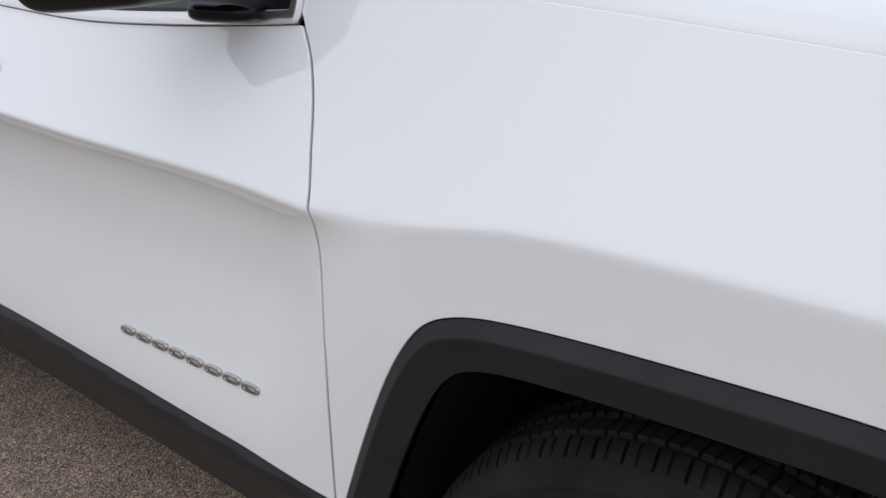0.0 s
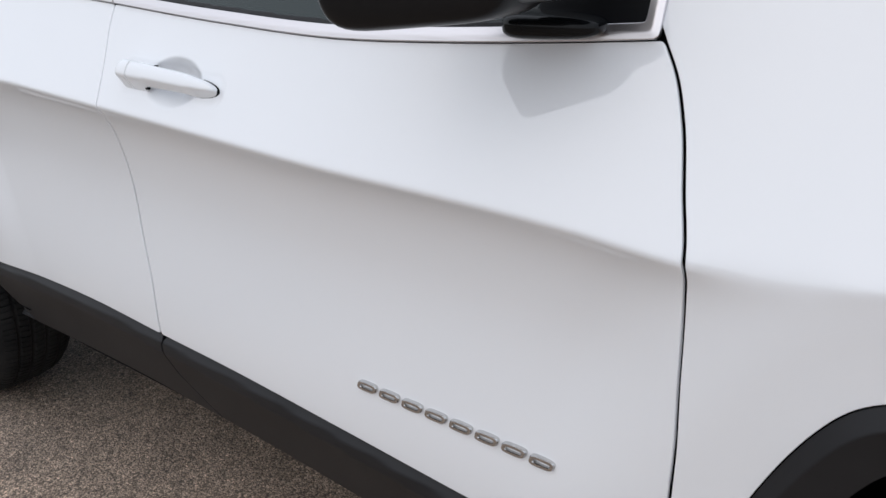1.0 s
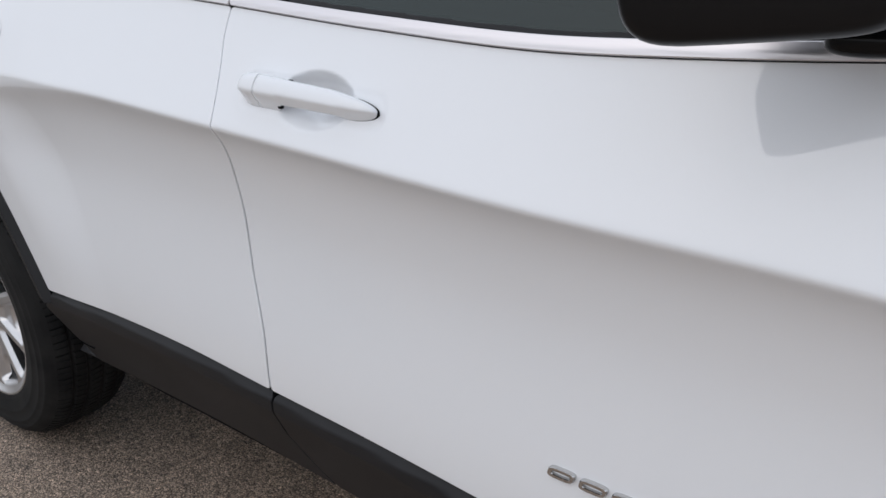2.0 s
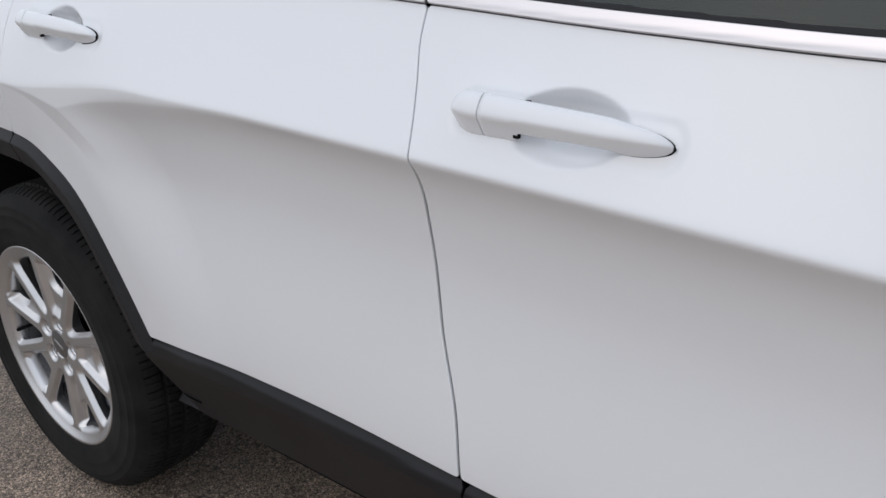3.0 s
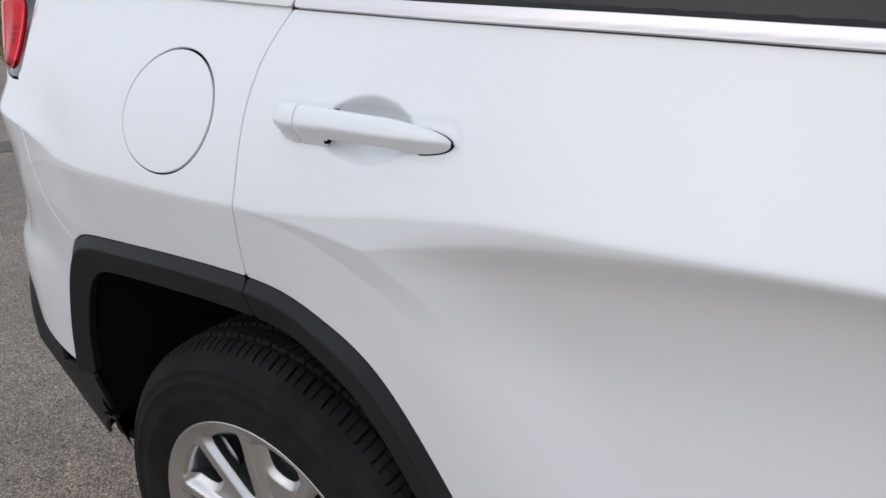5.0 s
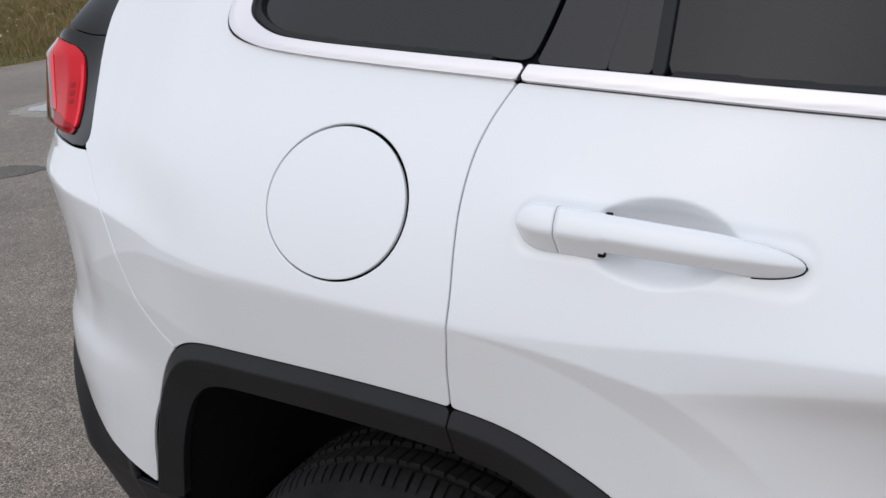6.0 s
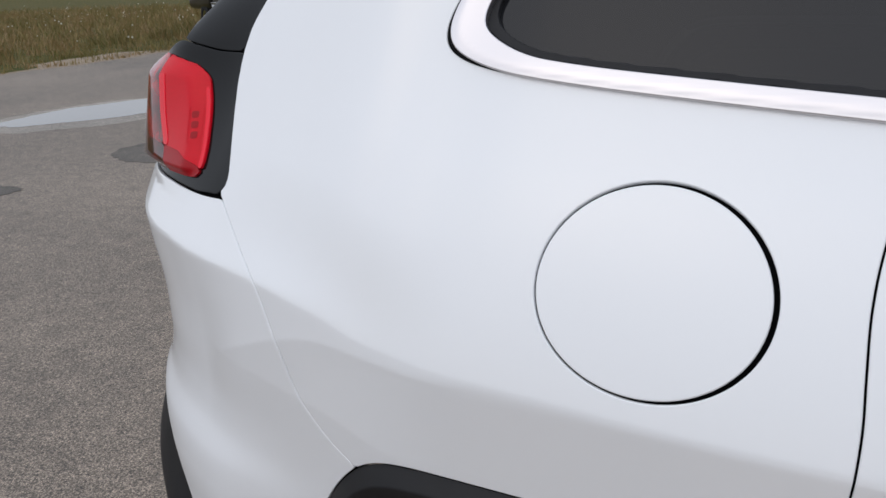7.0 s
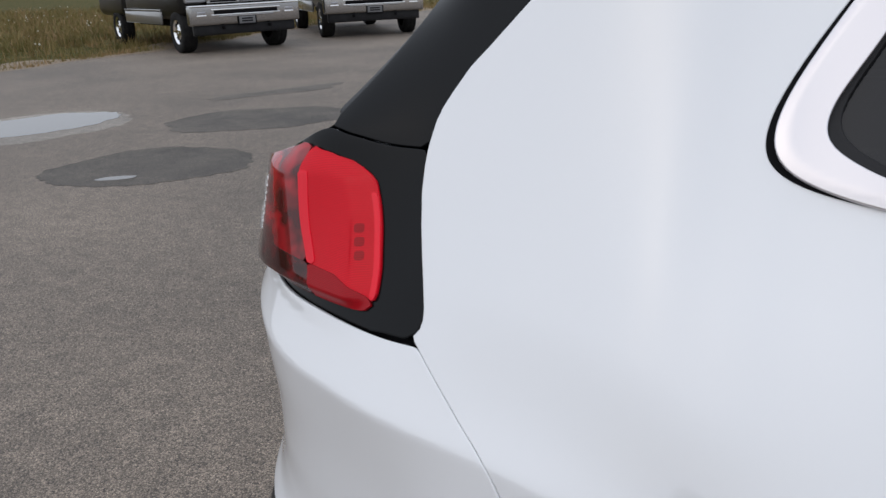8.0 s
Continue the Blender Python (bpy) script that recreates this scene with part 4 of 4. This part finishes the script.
# sill seam, lower lip and door badge
badge = tagged(empty("badge"), "row of eight chrome badge pieces")
badge.parent = parts["front_door", 1]
for k in range(8):
    u = 1.674 + k * .0406
    zc = .6175 - .0007 * k
    x, y = place(np.array(u), depth(np.array(u), np.array(zc)))
    bm = bmesh.new()
    outer, inner = [], []
    for ring, (a, b) in ((outer, (.0178, .0072)), (inner, (.0115, .0028))):
        for q in range(24):
            t = 2 * math.pi * q / 24
            c, s = math.cos(t), math.sin(t)
            ring.append((math.copysign(abs(c) ** .55, c) * a, math.copysign(abs(s) ** .55, s) * b))
    levels = [(outer, 1.0, .002), (outer, 1.0, -.003), (outer, .93, -.005), (inner, 1.1, -.005), (inner, 1.0, -.004), (inner, 1.0, .002)]
    vs = [[bm.verts.new((float(x) + px * f + .25 * pz, float(y) + d, zc + pz * f)) for px, pz in ring] for ring, f, d in levels]
    for a, b in zip(vs, vs[1:]):
        for i in range(24):
            bm.faces.new((a[i], a[(i + 1) % 24], b[(i + 1) % 24], b[i]))
    bmesh.ops.recalc_face_normals(bm, faces=bm.faces)
    part("badge_piece", bm, BADGE_CHROME, badge)


# ---- surroundings ----
def patch(name, at, size, turn, mat, seed, lift, label, wobble=.16):
    """A thin wet patch with a ragged outline."""
    bm = bmesh.new()
    n = 90
    ring = []
    for k in range(n):
        a = 2 * math.pi * k / n
        c, s = math.cos(a), math.sin(a)
        r = 1 + wobble * noise.noise((c * 1.6 + seed, s * 1.6, seed)) + .07 * noise.noise((c * 7, s * 7 + seed, 3)) + .03 * noise.noise((c * 20, s * 20 + seed, 9))
        x, y = size[0] * c * r, size[1] * s * r
        q = math.radians(turn)
        ring.append((at[0] + x * math.cos(q) - y * math.sin(q), at[1] + x * math.sin(q) + y * math.cos(q)))
    top = [bm.verts.new((x, y, lift)) for x, y in ring]
    low = [bm.verts.new((at[0] + (x - at[0]) * 1.01, at[1] + (y - at[1]) * 1.01, .0005)) for x, y in ring]
    bm.faces.new(top)
    for i in range(n):
        bm.faces.new((low[i], low[(i + 1) % n], top[(i + 1) % n], top[i]))
    bmesh.ops.recalc_face_normals(bm, faces=bm.faces)
    return tagged(part(name, bm, mat), label, "puddle", kind="structure")


patch("wet_patch", (-4.68, 4.52), (0.77, 0.66), 35, WET, 1.3, .004, "dark damp patch on worn asphalt")
patch("silt_patch", (-7.3, 5.62), (1.2, 0.86), 69, SILT, 4.1, .004, "pale dried silt round a shallow puddle")
patch("puddle", (-7.36, 5.7), (.98, 0.58), 69, WATER, 4.6, .008, "shallow puddle mirroring the pale sky")
patch("wet_patch", (-5.98, 8.41), (0.96, 0.21), 56, DAMP, 3.3, .004, "long damp streak on worn asphalt", .5)
patch("wet_patch", (-5.06, 6.55), (0.94, 0.67), 35, WET, 7.7, .004, "dark damp patch on worn asphalt")
patch("wet_patch", (-5.40, 2.62), (0.53, 0.25), 35, WET, 9.2, .004, "small damp patch on worn asphalt")
patch("puddle", (-4.61, 4.07), (0.15, 0.06), 35, WATER, 2.6, .008, "thin film of water on damp asphalt")



SHINE = material("polished_chrome", (.9, .9, .9), .1, metal=1.0)


def pickup(m, side_paint):
    """A heavy-duty crew-cab pickup with a chrome front; x ahead of its front axle, y to its left."""
    truck = tagged(empty("pickup_truck", m))

    def add(name, bm, mat, parent=truck, label=""):
        ob = part(name, bm, mat, parent, label)
        ob.matrix_parent_inverse = Matrix()
        return ob

    def hull(name, sections, mat, label=""):
        rings = []
        for x, w, z0, z1, r in sections:
            ring = []
            for k in range(24):
                t = 2 * math.pi * (k + .5) / 24
                c, s = math.cos(t), math.sin(t)
                ring.append((x, math.copysign(abs(c) ** r, c) * w, (z0 + z1) / 2 + math.copysign(abs(s) ** r, s) * (z1 - z0) / 2))
            rings.append(ring)
        ob = loft(name, rings, mat, truck, label)
        ob.matrix_parent_inverse = Matrix()
        return ob

    hull("cab", [(.45, .9, .72, 1.3, .4), (.2, .97, .62, 1.36, .35), (-.9, 1.0, .6, 1.4, .3), (-1.2, 1.0, .6, 1.42, .3), (-3.05, 1.0, .6, 1.42, .3), (-3.1, .98, .62, 1.4, .3)], side_paint, "dark painted doors and wings")
    hull("cabin", [(-.85, .9, 1.3, 1.42, .4), (-1.35, .84, 1.3, 1.9, .35), (-1.7, .82, 1.3, 1.97, .35), (-2.8, .82, 1.3, 1.97, .35), (-3.05, .84, 1.3, 1.85, .35)], GLOSS_BLACK, "dark glass and pillars")
    hull("roof", [(-1.45, .78, 1.93, 1.975, .5), (-1.8, .8, 1.95, 2.0, .5), (-2.8, .8, 1.95, 2.0, .5), (-3.0, .78, 1.9, 1.96, .5)], side_paint)
    hull("load_bed", [(-3.14, .98, .65, 1.42, .3), (-3.5, 1.0, .62, 1.42, .28), (-5.3, 1.0, .62, 1.42, .28), (-5.4, .96, .66, 1.4, .3)], side_paint)
    for s in (-1, 1):
        add("rocker", box_bm((2.5, .05, .26), (-1.95, s * .985, .66), .04), GREY_PAINT, label="grey lower body band")
        add("side_moulding", box_bm((2.5, .03, .035), (-1.95, s * 1.0, .80), .01), BRIGHT)
        add("headlight", box_bm((.12, .36, .2), (.50, s * .74, 1.03), .03), HEADLIGHT)
        add("fog_light", box_bm((.03, .17, .035), (.925, s * .79, .70), .01), SHINE)
        add("fog_lens", box_bm((.03, .14, .05), (.923, s * .79, .755), .015), HEADLIGHT)
        add("tow_hook", box_bm((.08, .04, .06), (.9, s * .42, .47), .012), DARK)
    # one deep chrome bumper with an intake slot, black valance below
    add("bumper", box_bm((.17, 2.0, .36), (.84, 0, .70), .05, 4), BRIGHT, label="deep chrome front bumper")
    # the highlight along the top lip is a strip of paler chrome
    add("bumper_top", box_bm((.19, 1.96, .03), (.85, 0, .875), .012, 3), SHINE, label="top edge with its highlight put in as paler chrome")
    for z in (.705, .80):
        add("slot_rim", box_bm((.03, 1.24, .022), (.928, 0, z), .008), SHINE)
    add("slot", box_bm((.04, 1.15, .12), (.918, 0, .75), .018), DARK, label="dark intake slot")
    add("slot_bar", box_bm((.05, 1.0, .03), (.92, 0, .675), .01), BRIGHT)
    add("valance", box_bm((.12, 1.84, .2), (.79, 0, .44), .03), BLACK_PLASTIC)
    add("chassis", box_bm((4.8, .9, .2), (-2.0, 0, .52), .03), DARK)
    add("axle", box_bm((.12, 1.5, .12), (0, 0, .42), .04), DARK)
    grille = add("grille", box_bm((.08, 1.1, .42), (.52, 0, 1.08), .04), DARK)
    for k in range(7):
        add("grille_bar", box_bm((.03, 1.02, .018), (.57, 0, .92 + .052 * k), .006), BRIGHT, grille)
    for w in (-.53, 0, .53):
        add("grille_bar", box_bm((.05, .07, .44), (.575, w, 1.08), .015), BRIGHT, grille)
    add("plate_frame", box_bm((.012, .34, .18), (.937, 0, .59), .004), DARK)
    add("plate", box_bm((.015, .29, .13), (.94, 0, .59), .004), PLATE, label="small licence plate with plain bars")
    for k in range(2):
        add("plate_bar", box_bm((.004, .2, .025), (.949, 0, .57 + .045 * k), .001), DARK)
    for x in (0, -4.1):
        for s in (-1, 1):
            w = tagged(empty("wheel", pose(x, s * .96, .4)))
            w.parent = truck
            tyre = lathe([(.23, 0), (.26, -.012), (.34, -.014), (.385, 0), (.4, .03), (.392, .05), (.4, .06), (.4, .12), (.392, .13), (.4, .14), (.4, .2), (.38, .24), (.3, .25), (.23, .24)], 60)
            rim = lathe([(0, .03), (.05, .01), (.08, .03), (.12, .02), (.15, .05), (.19, .03), (.225, .005), (.235, .0), (.24, .02)], 40)
            if s > 0:
                for b in (tyre, rim):
                    bmesh.ops.scale(b, vec=(1, -1, 1), verts=b.verts)
                    bmesh.ops.reverse_faces(b, faces=b.faces)
            add("tyre", tyre, RUBBER, w)
            disc = add("rim", rim, SHINE, w, "bright steel rim")
            for k in range(8):
                a = 2 * math.pi * k / 8
                add("rim_hole", box_bm((.05, .012, .05), (.17 * math.cos(a), (.036 if s < 0 else -.036), .17 * math.sin(a)), .018, 3, (0, -math.degrees(a), 0)), DARK, disc)
    return truck


def right_wheel_at(x, y, yaw):
    """The pose of a truck whose front right tyre stands at a place."""
    q = math.radians(yaw)
    return pose(x - 1.05 * math.sin(q), y + 1.05 * math.cos(q), 0, 0, 0, yaw) @ Matrix.Diagonal((1.02, 1.14, 1.02, 1))


tagged(pickup(right_wheel_at(-11.42, 13.34, -32.5), DARK_PAINT), "dark pickup with grey lower band and chrome front bumper", "pickup truck", "parked pickups")
tagged(pickup(right_wheel_at(-10.28, 16.99, -51), GREY_PAINT), "grey pickup with chrome bumper, parked behind another pickup", "pickup truck", "parked pickups")

# verge: sandy edge, turf and standing dry grass
def edge_x(y):
    return -12.67 + .22 * np.sin(y * .55) + .12 * np.sin(y * 1.9 + 1) + .06 * np.sin(y * 4.7)


def strip(name, a, b, mat, z, label, category):
    ys = np.r_[-260:0:40j, 0:30:140j, 31:400:60j]
    w = np.linspace(0, 1, 14)
    yy, ww = np.meshgrid(ys, w, indexing="ij")
    e = edge_x(yy)
    xx = e + a + (b - a) * ww ** 2
    zz = z * np.minimum(1, ww * 8) + .02 * np.sin(xx * 1.7) * np.sin(yy * 1.3) * np.minimum(1, ww * 3) + .002
    v = np.stack([xx, yy, zz], -1).reshape(-1, 3)
    n = np.arange(yy.size).reshape(yy.shape)
    f = np.stack([n[:-1, :-1], n[:-1, 1:], n[1:, 1:], n[1:, :-1]], -1).reshape(-1, 4)
    me = bpy.data.meshes.new(name)
    me.from_pydata(v.tolist(), [], f.tolist())
    me.shade_smooth()
    return tagged(part(name, me, mat), label, category, kind="structure")


strip("verge", .0, -1.2, DIRT, .006, "pale sandy edge between asphalt and grass", "verge")
strip("turf", -.22, -420, GRASS, .03, "rough dry turf behind the asphalt edge", "grass")
count = 330000
gx = np.random.rand(count) ** 1.5
gy = 1 + np.random.rand(count) * 34
bx = edge_x(gy) - .12 - gx * 62
clump = np.sin(bx * 2.3 + np.sin(gy * 1.7) * 2) * np.sin(gy * 2.1 + 1.3 * np.sin(bx * 1.1))
keep = np.random.rand(count) < .45 + .45 * clump + np.minimum(.4, gx)
bx, gy, gx, clump = bx[keep], gy[keep], gx[keep], clump[keep]
tall = (.06 + .3 * np.random.rand(len(bx)) ** 2 + .06 * clump) * np.minimum(1, .35 + gx * 16) * (1 + gx)
lean = np.random.randn(2, len(bx)) * .4 * tall
wide = (.004 + .006 * np.random.rand(len(bx))) * (1 + 3 * gx)
turn = np.random.rand(len(bx)) * math.pi
dx, dy = np.cos(turn) * wide, np.sin(turn) * wide
z0 = np.full(len(bx), .0)
verts = np.stack([np.stack([bx - dx, gy - dy, z0], -1), np.stack([bx + dx, gy + dy, z0], -1),
                  np.stack([bx + dx * .7 + lean[0] * .4, gy + dy * .7 + lean[1] * .4, tall * .6], -1), np.stack([bx - dx * .7 + lean[0] * .4, gy - dy * .7 + lean[1] * .4, tall * .6], -1),
                  np.stack([bx + lean[0], gy + lean[1], tall], -1)], 1).reshape(-1, 3)
base = np.arange(len(bx)) * 5
quads = np.stack([base, base + 1, base + 2, base + 3], -1).tolist()
tips = np.stack([base + 3, base + 2, base + 4], -1).tolist()
me = bpy.data.meshes.new("grass")
me.from_pydata(verts.tolist(), [], quads + tips)
tagged(part("grass", me, BLADES), "standing dry grass, green and straw coloured", "grass", kind="stuff")


# small pale flower heads scattered over the far grass
pick = np.random.permutation(len(bx))[:900]
pick = pick[(bx[pick] < edge_x(gy[pick]) - 2.2)]
fx, fy, fz = bx[pick], gy[pick], tall[pick] * .9 + .12
r = .014 + .012 * np.random.rand(len(pick))
ring = [(math.cos(k * math.pi / 3), math.sin(k * math.pi / 3)) for k in range(6)]
verts = np.stack([np.stack([fx + r * c * .7, fy + r * c * .7, fz + r * q], -1) for c, q in ring] + [np.stack([fx + .004, fy - .012, fz], -1)], 1).reshape(-1, 3)
base = np.arange(len(pick)) * 7
faces = np.concatenate([np.stack([base + k, base + (k + 1) % 6, base + 6], -1) for k in range(6)]).tolist()
me = bpy.data.meshes.new("wildflowers")
me.from_pydata(verts.tolist(), [], faces)
PETAL = material("pale_petals", (.62, .6, .5), .8, spec=.1)
tagged(part("wildflowers", me, PETAL), "small cream flower heads over the grass", "flowers", kind="stuff")
